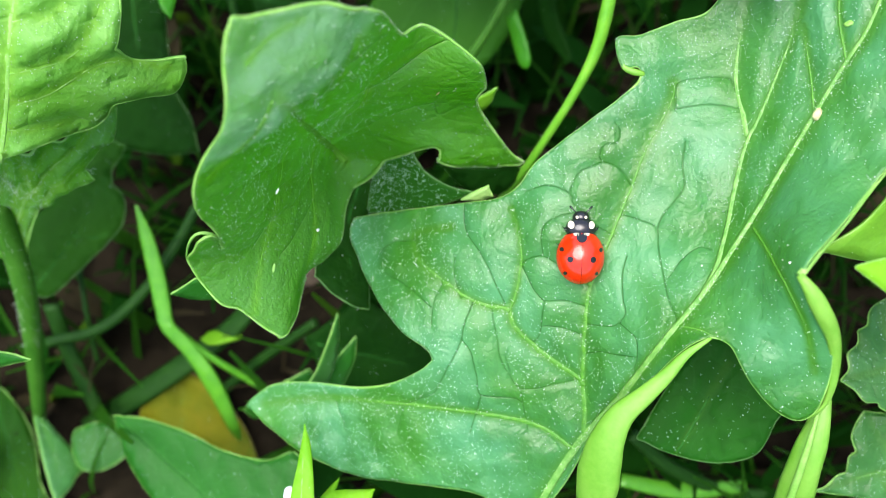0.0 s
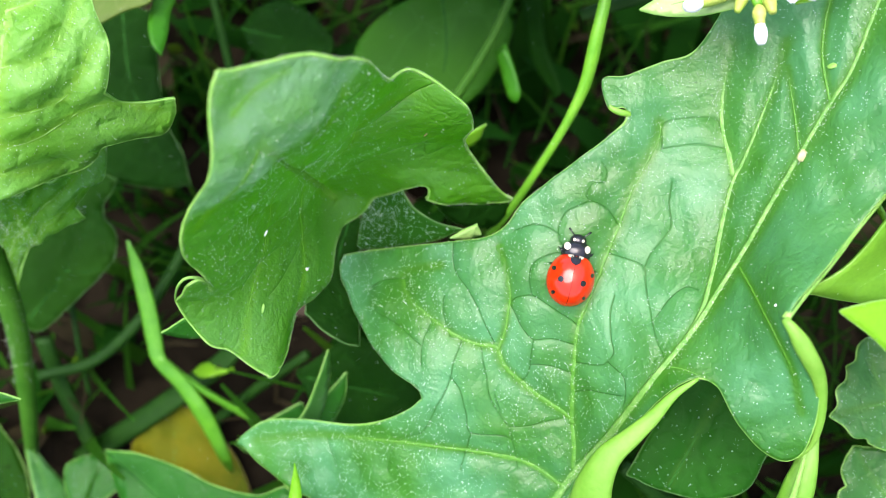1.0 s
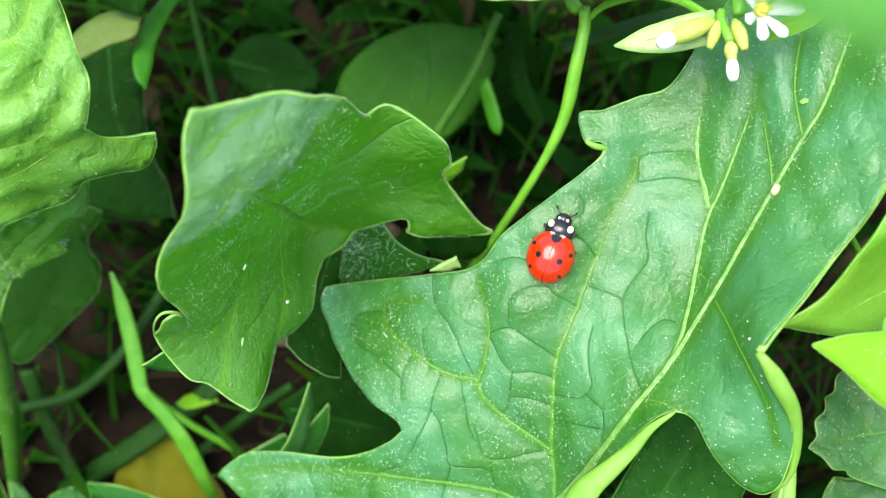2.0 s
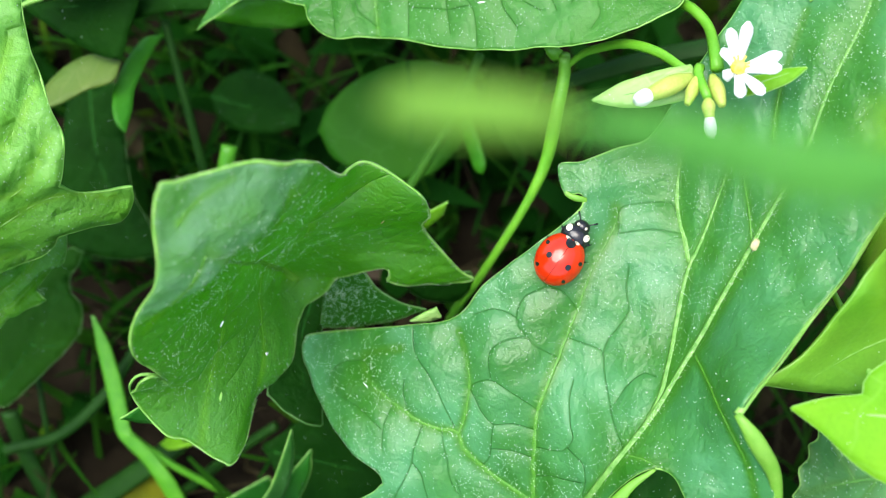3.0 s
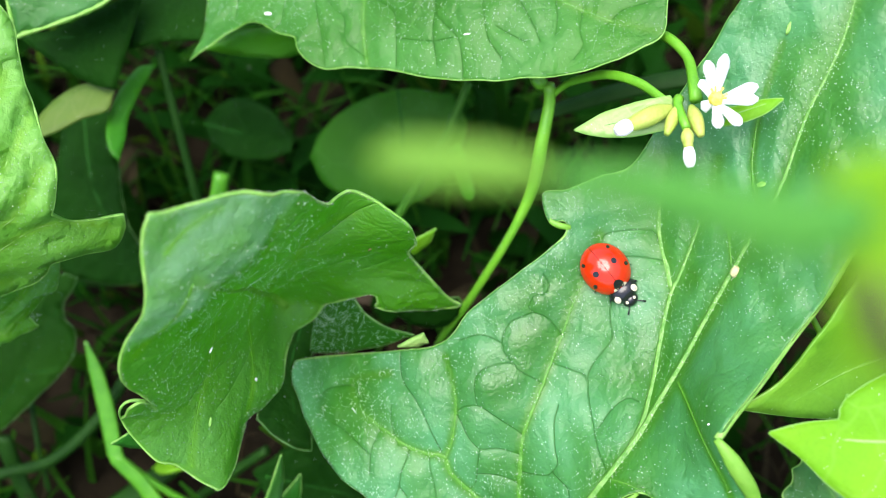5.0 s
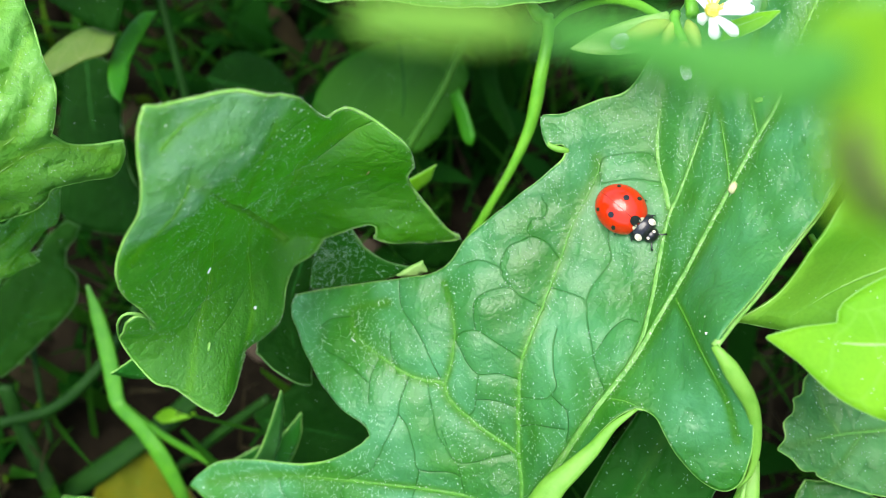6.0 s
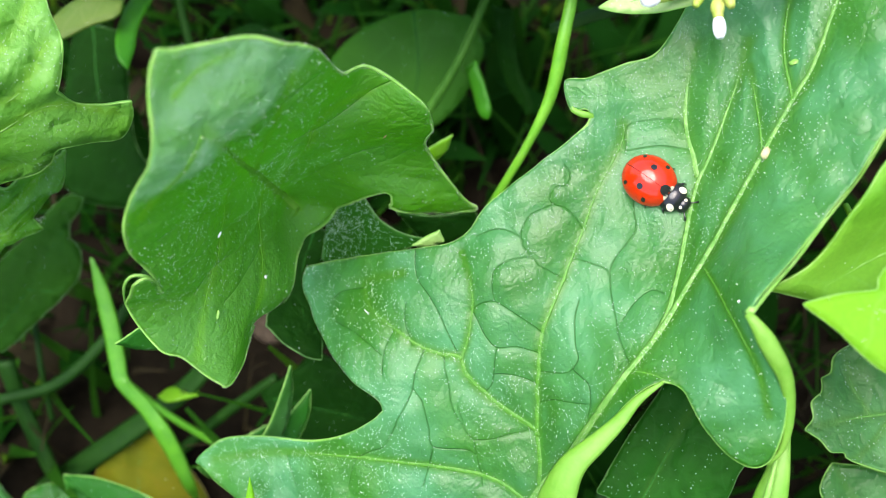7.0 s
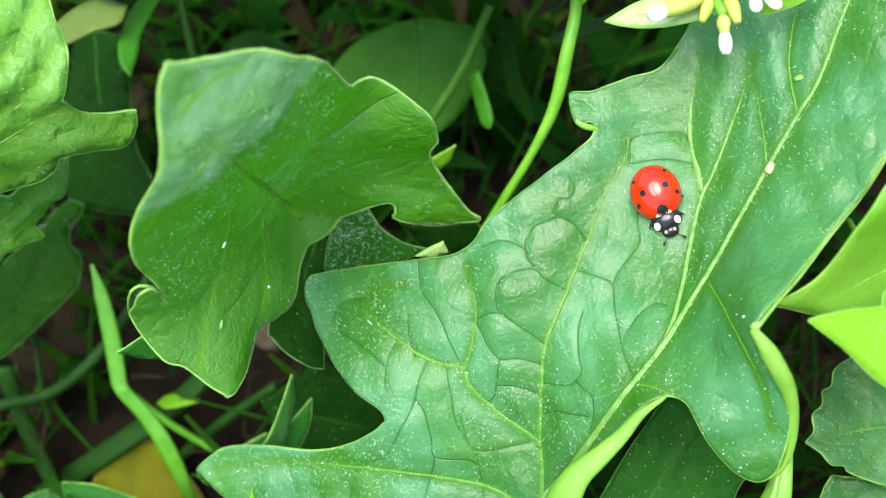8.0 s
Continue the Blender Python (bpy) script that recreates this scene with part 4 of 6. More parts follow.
leaf("lime_leaf", pose(0.0356, -0.0219, 0.0669, 15.4, -15.6, 17.6), "bright lime-green leaf catching the light",
     [(-7, 2.8), (-7.3, 3.4), (-6.7, 3.4), (-4.3, 3.1), (-2.4, 2.6), (-1.8, 2.5), (-1.6, 2.8), (-0.7, 3.8), (3.3, 4.5), (7.5, 3.7), (8.7, 3.4), (8, 1.6), (5.9, -5), (2.5, -7.1), (1.5, -7.8), (0.8, -7.4), (-1.4, -5.9), (-4, -3), (-5.8, 0.8)],
     [(-7, 3.5, 0.3), (3.3, 4.5, -0.5), (1.5, -7.8, -0.2), (6.9, -2.5, 0.7), (-7, 2.8, 0.3), (-4.3, 3.1, 0), (-1.6, 2.8, -0.2), (7.5, 3.7, 0), (5.9, -5, 0.5), (0.8, -7.4, -0.2), (-5.8, 0.8, 0.1)], LIME, [(0.3, [(7.1, -2.1), (0.8, -0.4), (-5.5, 2.5)])], rim=0.1)
leaf("smooth_leaf", pose(0.0387, -0.0121, 0.0637, 24.4, -17.5, 43.6), "smooth light green leaf behind the lobed leaf",
     [(-12.2, 2.7), (-12.9, 3.9), (-11.9, 3.6), (-8.4, 2.8), (-4, 4.5), (-0.3, 5.9), (3, 6), (7.1, 5.6), (12.4, 3.9), (15.3, 0.1), (16.2, -0.9), (13, -3), (5.1, -8.4), (2.3, -11), (0.8, -9.8), (-4.3, -6.8), (-7.1, -4.4), (-9.9, -1.2)],
     [(-11.1, 2.6, -1.1), (-3, 6.3, 2.9), (-4, 0.1, -1), (3.3, 3.2, 1.9), (9.7, 3.9, -0.9), (1, -9.6, 1.6), (-12.2, 2.7, -1.1), (-8.4, 2.8, -0.6), (3, 6, 2.2), (15.3, 0.1, -2), (5.1, -8.4, 1.5), (-4.3, -6.8, -1)], BRIGHTLEAF, [(0.3, [(5.1, -5.4), (-0.9, -2.2), (-9, 0)])], rim=0.1)
stem("slender_weed", [(36, -8.6, 57.3), (36.5, -10.9, 57.8), (37, -14.5, 59), (37.6, -17.7, 59.1), (40.3, -22.9, 55.9)], [0.3, 0.35, 0.4, 0.4, 0.4], STEM, "slender yellowish green stem behind the leaf edge")
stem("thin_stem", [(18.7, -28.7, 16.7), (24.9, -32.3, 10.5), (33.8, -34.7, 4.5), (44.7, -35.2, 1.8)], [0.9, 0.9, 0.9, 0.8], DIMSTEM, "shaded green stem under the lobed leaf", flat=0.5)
stem("thin_stem", [(18.2, -33.8, 10.1), (26.3, -34.8, 7.1), (36.1, -34.1, 4.7)], [0.9, 1.2, 0.9], GRASS, "green grass blade under the lobed leaf", flat=0.3)
leaf("young_leaf", pose(-0.0410, 0.0014, 0.0591, 24.6, -32.9, 75.1), "bright yellow-green quilted young leaf with a pointed side lobe",
     [(6.6, 18.1), (14.6, 12.5), (19.4, 4.9), (18.1, 1.5), (13.5, -0.2), (8.5, -2.9), (5.9, -4.4), (2.9, -4.7), (1.8, -4.6), (1.5, -4.6), (1.3, -4.9), (0.5, -6.1), (0.6, -8.4), (1.2, -10.3), (1.4, -10.9), (1.1, -10.9), (-0.1, -11.2), (-2.4, -10.5), (-3.3, -7.8), (-4.4, -5), (-6, -4.4), (-7.6, -2.9), (-8.7, -0.1), (-10.4, 3.4), (-12.7, 7.3), (-12.4, 14.9), (-12.3, 17), (-7.8, 17.1)],
     [(4.1, 4.4, 4.5), (1.5, -4.5, 3.1), (0.7, -10.8, -1.7), (-10.4, 3.4, 2), (1.5, 14.9, 0.3), (13.5, -0.2, -0.8), (-7.6, -2.9, -2.6), (-11, 12, -0.2), (-3.1, 2, 3.5), (6.6, 18.1, -0.9), (13.5, -0.2, -0.8), (1.8, -4.6, 3.2), (0.6, -8.4, -0.1), (-0.1, -11.2, -2.2), (-6, -4.4, -2.3), (-12.7, 7.3, 1.1)], BRIGHT, [(0.45, [(-11.4, 4.4), (-6.2, 4.2), (-0.8, 4.2), (4.2, 4.2), (11.2, 4.4), (18.6, 4.4)]), (0.16, [(-2.4, 4.2), (-1.2, 1.2), (0.9, -1.5), (5.6, -3.1)]), (0.16, [(-5.6, 4.2), (-3.8, 0.6), (0, -3.9), (0, -9.6)]), (0.16, [(2.2, 4.2), (3.9, 0.7), (8.1, -1), (11.1, -1.3)]), (0.16, [(7, 4.4), (8.9, 1.9), (13.5, 1.3)]), (0.16, [(-0.8, 4.2), (0.1, 8.8), (1.7, 13.9)]), (0.16, [(4.2, 4.2), (6.4, 9), (10.6, 13.4)]), (0.14, [(-7.9, 4.2), (-7.7, 1.8), (-6.9, -1.4)])], cell=0.7, quilt=1.5, pillow=0.45, pocket=4.2, grains=1300, rib_material=RIM)
leaf("crumpled_leaf", pose(-0.0494, -0.0049, 0.0412, 73.3, 35.3, 10.2), "crumpled hairy mid-green leaf fold under the young leaf",
     [(-8.9, 0), (-9.4, 3.4), (-8.4, 4), (-4.7, 6.1), (-0.8, 8.9), (4.1, 10.8), (4.7, 11.6), (4.9, 11.8), (5, 11.2), (5.3, 8.7), (4.3, 5.5), (3.6, 3.9), (3.4, 3.4), (3.7, 3.2), (4.3, 2.7), (4.6, 2.5), (4, 2.1), (2.1, 0.8), (0.6, -3.1), (0, -7.1), (0.4, -11.5), (0.6, -12.8), (0, -13.1), (-1.9, -14.2), (-5.7, -13.8), (-6.7, -13.5), (-7.3, -9.6)],
     [(-5.6, 5.5, 1.4), (4.6, 11.5, -1.5), (4.6, 2.5, 0.3), (0.6, -12.8, 0.6), (-5.7, -13, -1.6), (-0.4, 4.2, 1.9), (-8.9, 0, -0.3), (-0.8, 8.9, 1.2), (5, 11.2, -1.6), (3.4, 3.4, 0.6), (4, 2.1, 0.6), (0.4, -11.5, 0.7), (-5.7, -13.8, -1.7)], CRUMPLE, [(0.35, [(-0.8, -13.5), (-1.3, -2.5), (0.9, 6.3), (4.4, 11.2)]), (0.2, [(-1.1, -0.6), (-3.1, 3.6), (-4.1, 5.6)]), (0.16, [(-2, -10.4), (-2.4, -1.2), (-1.5, 5), (-1.1, 7.2)]), (0.16, [(0.1, -11.8), (0.5, -1.4), (3.2, 4.1)]), (0.16, [(-4, -9.2), (-4.2, -0.4), (-4.9, 4.3)]), (0.16, [(0, -1.5), (1.6, 2.9), (4, 6)])], ripple=1.3, cell=0.45, quilt=1.5, pillow=0.3, pocket=2.6, grains=1800, rib_material=RIM)
hairy = \
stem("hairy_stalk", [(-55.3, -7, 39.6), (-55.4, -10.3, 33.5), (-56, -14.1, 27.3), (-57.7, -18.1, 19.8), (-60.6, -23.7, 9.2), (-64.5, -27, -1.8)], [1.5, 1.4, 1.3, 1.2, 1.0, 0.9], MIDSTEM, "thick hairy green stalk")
hairs(hairy, [(-51.8, -5.6, 46.3), (-51.1, -6.9, 42.1), (-48.4, -5.1, 40.1), (-44.3, -3.4, 40.6)], 150, 0.3, 0.6, 8)
hairs(hairy, [(-55.3, -7, 39.6), (-55.4, -10.3, 33.5), (-56, -14.1, 27.3), (-57.7, -18.1, 19.8)], 700, 1.35, 0.5)
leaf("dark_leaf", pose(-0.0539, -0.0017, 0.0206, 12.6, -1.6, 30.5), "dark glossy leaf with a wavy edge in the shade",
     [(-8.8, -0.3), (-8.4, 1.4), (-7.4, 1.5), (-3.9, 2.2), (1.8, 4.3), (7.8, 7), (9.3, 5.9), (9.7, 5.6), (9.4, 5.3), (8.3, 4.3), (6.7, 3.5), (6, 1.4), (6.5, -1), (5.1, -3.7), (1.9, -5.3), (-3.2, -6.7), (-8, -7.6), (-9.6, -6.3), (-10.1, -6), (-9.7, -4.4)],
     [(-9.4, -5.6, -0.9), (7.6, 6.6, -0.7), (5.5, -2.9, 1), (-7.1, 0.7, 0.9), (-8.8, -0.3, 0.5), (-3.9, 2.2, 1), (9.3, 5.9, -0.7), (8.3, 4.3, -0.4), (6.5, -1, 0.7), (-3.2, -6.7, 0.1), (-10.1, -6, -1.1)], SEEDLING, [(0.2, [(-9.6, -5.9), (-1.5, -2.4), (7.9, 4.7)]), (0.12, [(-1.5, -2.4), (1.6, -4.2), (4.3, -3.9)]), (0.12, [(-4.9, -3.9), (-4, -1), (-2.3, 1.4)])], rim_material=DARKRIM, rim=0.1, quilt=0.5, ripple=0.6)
leaf("dark_leaf", pose(-0.0455, 0.0184, 0.0234, 12.1, 21.2, -63.6), "dark shaded leaf low beside the young leaf",
     [(-12.8, 0.2), (-14.4, 1.3), (-13.5, 2.6), (-11.1, 5.7), (-10.2, 7), (-8.4, 6.2), (-2, 3.6), (3.8, 1.9), (8.1, 2.2), (11.6, 1.5), (12.6, 1.3), (12.3, 0.5), (11.4, -2.6), (8.9, -6.6), (6.5, -9), (1.6, -8.7), (-6.9, -3.7)],
     [(-12.5, 3.8, 0), (12.3, 1.3, 0), (2.5, -8.7, 0), (-12.8, 0.2, 0), (-13.5, 2.6, 0), (-10.2, 7, 0), (-2, 3.6, 0), (8.1, 2.2, 0), (12.6, 1.3, 0), (11.4, -2.6, 0), (6.5, -9, 0), (-6.9, -3.7, 0)], DARK, [(0.2, [(-12.8, 3.1), (-2.1, -0.4), (11.3, 0)])], rim=0.08, rim_material=DARKRIM)
UPPER_NET = [
    [(-10.5, 4.4), (-9.0, 1.1), (-7.6, -2.2), (-6.6, -5.2)],
    [(-9.7, 4.5), (-7.3, 1.8), (-5.6, 0.5), (-4.9, -1.9), (-2.6, -3.5)],
    [(-4.0, 3.7), (-0.0, 1.5), (0.8, -0.9), (1.5, -4.5)],
    [(4.9, 1.4), (6.5, -0.1), (8.0, -1.3), (8.8, -2.7), (9.3, -5.4)],
    [(3.9, 4.6), (5.1, 2.0), (5.3, -1.0), (6.3, -4.4)],
    [(9.6, 4.6), (10.8, 1.1), (11.5, -1.4), (12.6, -2.7), (13.3, -3.5)],
    [(12.9, 4.7), (14.9, 1.8), (15.9, 0.4), (17.0, -1.5)],
    [(20.7, 2.3), (20.8, -0.1), (21.3, -1.5), (20.7, -3.0)],
    [(1.1, -1.5), (5.1, -1.9), (7.7, -1.6)],
    [(12.3, -0.2), (13.8, -0.9), (15.4, -1.6)],
    [(18.4, -0.6), (18.3, 1.4), (17.8, 3.2)],
    [(-14.0, 4.4), (-13.2, 0.2), (-13.9, -1.1)],
    [(-20.1, 4.4), (-19.8, 0.3)],
    [(23.4, 0.9), (24.8, 2.4), (26.9, 3.1)],
]
leaf("broad_leaf", pose(-0.0041, 0.0243, 0.0563, 9.3, -17.4, -14.3), "large green leaf with fine parallel veins and a smooth pale edge",
     [(-24.5, -4.3), (-25.1, -4.7), (-24.8, -4.1), (-23.8, -1.8), (-24, 2.2), (-23.9, 6.4), (-18, 12.8), (-5.1, 17.9), (11.1, 18.2), (23.8, 12.7), (28.5, 7.2), (28.9, 3), (28.9, 0), (27.1, -1.7), (23.7, -3.6), (20, -4.8), (16.1, -5.3), (12.6, -5.7), (9.1, -5.8), (5.3, -5.7), (1.3, -5), (-2.6, -4.8), (-6.2, -5.4), (-8.1, -5.1), (-9.8, -3.8), (-10.5, -2.5), (-10.7, -2.2), (-11.2, -2.1), (-13.2, -1.6), (-16.6, -0.3), (-19.5, -1.2), (-22.3, -3)],
     [(-8.8, -5, 0.7), (-2.6, -4.8, -0.4), (12.6, -5.6, -0.3), (23.6, -3.6, -0.1), (28.7, 0.1, 0), (-25.1, -4.7, -0.8), (2.2, 15, -0.3), (23.8, 12.7, -0.1), (9, 0, 1.2), (-24.5, -4.3, -0.7), (-23.9, 6.4, 0.1), (28.5, 7.2, 0), (20, -4.8, -0.2), (1.3, -5, -0.4), (-10.5, -2.5, 0.8), (-19.5, -1.2, 0.1)], HIGH, [(0.3, [(2, 10.7), (9, 7.6), (15.5, 4.9), (18.7, 2.9), (20.5, 2.2), (23.9, 1.1), (28.8, 0)]), (0.12, [(-2, -4.7), (-3.1, -0.6), (-5.4, 11.7)])], cell=0.34, quilt=0.4, pillow=0.3, pocket=3.0, grains=4600, net=UPPER_NET)
weed = thing("flowering_weed", pose(-0.0003, -0.0010, 0.0103), "slender bright green flowering weed with arching stalks", "weed")
stem("stem", [(12.7, 18.3, 54.3), (12.9, 17.1, 52.6), (12.2, 13.8, 50.1), (11.2, 9.6, 46), (9.0, 5.8, 42.1), (5.9, 2.1, 36.9), (3.7, 0, 32.3), (1.1, -1.6, 25.4), (-0.3, -1, 10.3)], [0.65, 0.8, 0.52, 0.5, 0.5, 0.5, 0.5], STEM, "slender bright green stem", of=weed)
hairs(weed, [(12.9, 17.1, 52.6), (12.2, 13.8, 50.1), (11.2, 9.6, 46), (9.0, 5.8, 42.1), (5.9, 2.1, 36.9)], 160, 0.5, 0.35, 2)
stem("stalk", [(13.1, 17.7, 52.8), (14.4, 17.7, 55.4), (15.8, 17, 57.7), (17.9, 15.5, 60.9), (20.1, 12.8, 63.8), (21.7, 9.4, 66.4)], [0.4, 0.48, 0.5, 0.48, 0.42], STEM, "arching green flower stalk", flat=0.6, of=weed)
stem("stalk", [(12.1, 18.9, 53.2), (11.3, 18.9, 54.5), (10.8, 22.4, 52)], [0.8, 0.6, 0.5], STEM, "short green stalk at the fork", of=weed)
stem("stalk", [(22.6, 19.4, 62.4), (23.6, 17.3, 64.2), (24.5, 14.4, 65.7), (24.1, 10.4, 68), (24, 8.2, 68.5)], [0.5, 0.52, 0.5, 0.5, 0.6], STEM, "curved hairy green flower stalk", of=weed)
leaf("bract", pose(0.0193, 0.0076, 0.0664, 17.9, -15.0, 6.8), "slender pale green bract beside the bud",
     [(-5.6, 0), (-6, 0.2), (-5.4, 0.4), (-3.2, 1.1), (0.2, 1.4), (2.4, 1.3), (3, 1.3), (3.1, 1), (3.5, 0.4), (3.7, 0.2), (3.4, -0.2), (2.7, -1.2), (2.4, -1.6), (1.6, -1.6), (-1.2, -1.5), (-4, -0.8)],
     [(-6, 0.2, 0), (3, 1.3, 0), (2.4, -1.6, 0), (-5.6, 0, 0), (-5.4, 0.4, 0), (0.2, 1.4, 0), (3, 1.3, 0), (3.5, 0.4, 0), (3.4, -0.2, 0), (2.4, -1.6, 0), (-1.2, -1.5, 0)], UNDERLEAF, [(0.12, [(3.4, 0), (-5.4, 0)])], cell=0.5, rim=0.1)
leaf("bract", pose(0.0285, 0.0069, 0.0688, 24.2, -18.6, -17.4), "slender green bract behind the flower",
     [(-1.8, -0.3), (-1.8, 0.1), (-1.2, 0.3), (0.7, 1), (2.2, 1.3), (2.7, 1.3), (2.5, 1.1), (1.6, 0.1), (-0.1, -0.9), (-1.6, -1.4), (-2, -1.5), (-1.9, -1.2)],
     [(-1.7, -0.4, 0), (2.6, 1.3, 0), (-0.1, -0.9, 0), (-1.8, -0.3, 0), (-1.2, 0.3, 0), (2.2, 1.3, 0), (2.5, 1.1, 0), (-0.1, -0.9, 0), (-2, -1.5, 0)], LIME, [(0.12, [(-1.9, -0.7), (2.5, 1.3)])], cell=0.5, rim=0.1)
def flat_part(name, outline, height, material, parent, label):
    """A thin blade over an outline in its thing's plane (mm)."""
    ob = part(name, sheet(spline(outline, True, 0.3), height, 0.45), material, parent, label)
    s = ob.modifiers.new("thickness", "SOLIDIFY")
    s.thickness, s.offset = 0.15 * MM, -1
    return ob


def near_shoot():
    """A small shoot that hangs close before the lens: a long leaf with a yellowed tip, a side leaf and a withered stalk."""
    top = thing("near_leaf", pose(0.00528, -0.02788, 0.12269, -42.7, 5.0, 169.5), "long light green leaf with a yellowed tip close above the others", "leaf")
    flat_part("blade", [(1.63, 0), (0.91, -0.32), (-0.4, -0.4), (-2.3, -0.35), (-4, -0.35), (-5.1, -0.4), (-5.7, 0.16), (-4.9, 1.07), (-3.5, 1.25), (-1.8, 0.95), (-0.2, 0.5), (1, 0.3)],
              lambda q: 0.1 * np.sin(q[:, 0]), NEAR, top, "long light green blade")
    flat_part("leaf_tip", [(5.8, 0.14), (5.1, -0.4), (3.87, -0.55), (2.5, -0.5), (1.5, -0.2), (1.1, 0.1), (2.2, 0.42), (3.86, 0.6), (5.1, 0.5)],
              lambda q: 0.06 * q[:, 0] - 0.1, NEARTIP, top, "yellowed blade tip")
    flat_part("side_leaf", [(-4.45, -0.3), (-5.0, -1.1), (-6.6, -1.2), (-7.6, 1.3), (-7.5, 3.6), (-6.0, 3.7), (-5.4, 2.4), (-5.2, 1)],
              lambda q: -0.6 + 0.03 * q[:, 1] ** 2, NEARLIME, top, "yellowish green side leaf")
    part("withered_stalk", tube(spline([(-5.7, 1.3, 0.2), (-6, 2.06, 0.3), (-6.4, 2.75, 0.3), (-7.4, 3.3, 0.2)], False, 0.3), [0.2, 0.34, 0.32, 0.25], 10), BROWN, top, "brown withered stalk end")
    return top


near_leaf = near_shoot()
grass = thing("grass_plant", pose(-0.0420, -0.0149, 0.0167), "bright green bent grass plant", "grass")
stem("grass_blade", [(-44.4, -2, 25.8), (-43.5, -5.4, 23.1), (-42.6, -9.9, 20), (-42.1, -13.7, 17.5), (-41.6, -15.6, 16.4), (-38.8, -18.5, 13.9), (-36.1, -22.6, 10.9), (-34.3, -27, 6.5), (-34.2, -28.5, 2)], [0.2, 0.9, 1.1, 1.1, 0.95, 1.05, 1.15, 1.0, 0.8, 0.3], GRASS, "bright green bent grass blade", flat=0.22, of=grass)
stem("stalk", [(-41.7, -15.1, 16.6), (-37, -18.5, 12.6), (-29.7, -22.3, 7)], [0.5, 0.5, 0.45], GRASS, "thin green grass stalk", of=grass)
leaf("seedling_leaf", pose(-0.0362, -0.0153, 0.0098, -32.9, -0.7, 3.5), "small oval green leaflet near the soil",
     [(-2.5, -0.5), (-2.8, -0.2), (-2.5, 0.1), (-1.5, 1.3), (1.6, 1.2), (2.7, 0.1), (3, -0.2), (2.6, -0.4), (1.3, -0.9), (-1.3, -1.4)],
     [(-2.8, -0.2, 0), (3, -0.2, 0), (-0.7, 1.3, 0), (-2.5, -0.5, 0), (-2.8, -0.2, 0), (-2.5, 0.1, 0), (-1.5, 1.3, 0), (1.6, 1.2, 0), (2.7, 0.1, 0), (3, -0.2, 0), (2.6, -0.4, 0), (1.3, -0.9, 0), (-1.3, -1.4, 0)], LIME, cell=0.6, rim=0)
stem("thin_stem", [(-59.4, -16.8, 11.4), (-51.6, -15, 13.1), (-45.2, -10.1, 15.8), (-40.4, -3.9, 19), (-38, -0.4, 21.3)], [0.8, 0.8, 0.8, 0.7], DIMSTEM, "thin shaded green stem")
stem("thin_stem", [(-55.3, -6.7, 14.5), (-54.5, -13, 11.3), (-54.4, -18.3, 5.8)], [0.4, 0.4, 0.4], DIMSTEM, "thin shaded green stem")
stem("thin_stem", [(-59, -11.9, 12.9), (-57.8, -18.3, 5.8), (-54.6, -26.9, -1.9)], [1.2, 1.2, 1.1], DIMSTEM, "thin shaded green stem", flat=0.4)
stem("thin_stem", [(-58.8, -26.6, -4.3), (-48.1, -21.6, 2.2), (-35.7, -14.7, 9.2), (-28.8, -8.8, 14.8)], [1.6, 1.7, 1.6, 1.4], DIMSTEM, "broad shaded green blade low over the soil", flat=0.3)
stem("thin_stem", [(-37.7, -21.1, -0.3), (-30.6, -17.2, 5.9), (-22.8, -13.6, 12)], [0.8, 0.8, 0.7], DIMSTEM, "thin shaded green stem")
leaf("yellow_leaf", pose(-0.0436, -0.0309, -0.0030, 22.0, -15.9, 24.5), "yellowed dying leaf lying on the soil",
     [(-10, -0.1), (-4.3, 6.3), (1.1, 11.1), (6.5, 11.2), (9.6, 7.8), (10.7, -0.1), (10, -6.5), (5.7, -10.2), (-4.5, -9.1), (-9.6, -5.9), (-11.1, -5), (-10.8, -3.9)],
     [(-10, -0.1, 0), (6.5, 11.2, 0), (10, -6.5, 0), (-10, -0.1, 0), (1.1, 11.1, 0), (9.6, 7.8, 0), (10, -6.5, 0), (-4.5, -9.1, 0), (-11.1, -5, 0)], YELLOW, [(0.2, [(-4.3, -8.8), (5.3, 9.2)])], rim=0.08, rim_material=STRAW, ripple=1.2, quilt=0.6)
leaf("lance_leaf", pose(-0.0326, -0.0339, 0.0186, 15.8, -7.7, -21.1), "bluish green pointed leaf with sparse white grains",
     [(-15.8, 0.4), (-16.2, 0.9), (-15.2, 1.2), (-11.6, 2.2), (-5.9, 2.6), (-0.1, 2.3), (5.2, 3.2), (7.6, 5), (8.3, 5.5), (8.8, 5.3), (10.2, 5), (10.7, 4.8), (10.8, 4), (11.2, 0.9), (11.8, -3.3), (12, -4.5), (10.3, -5.3), (3.8, -7.9), (-2.5, -8.3), (-7.3, -6.6), (-11.8, -3.8), (-14.5, -1.1)],
     [(-16.2, 0.9, 0), (8.5, 4.8, 0), (-1.8, -8, 0), (-15.8, 0.4, 0), (-11.6, 2.2, 0), (5.2, 3.2, 0), (8.8, 5.3, 0), (10.8, 4, 0), (12, -4.5, 0.1), (-2.5, -8.3, 0), (-14.5, -1.1, 0)], BLUE, [(0.25, [(-15.8, 0.8), (-3.8, -2.9), (7.3, -6.5)])])
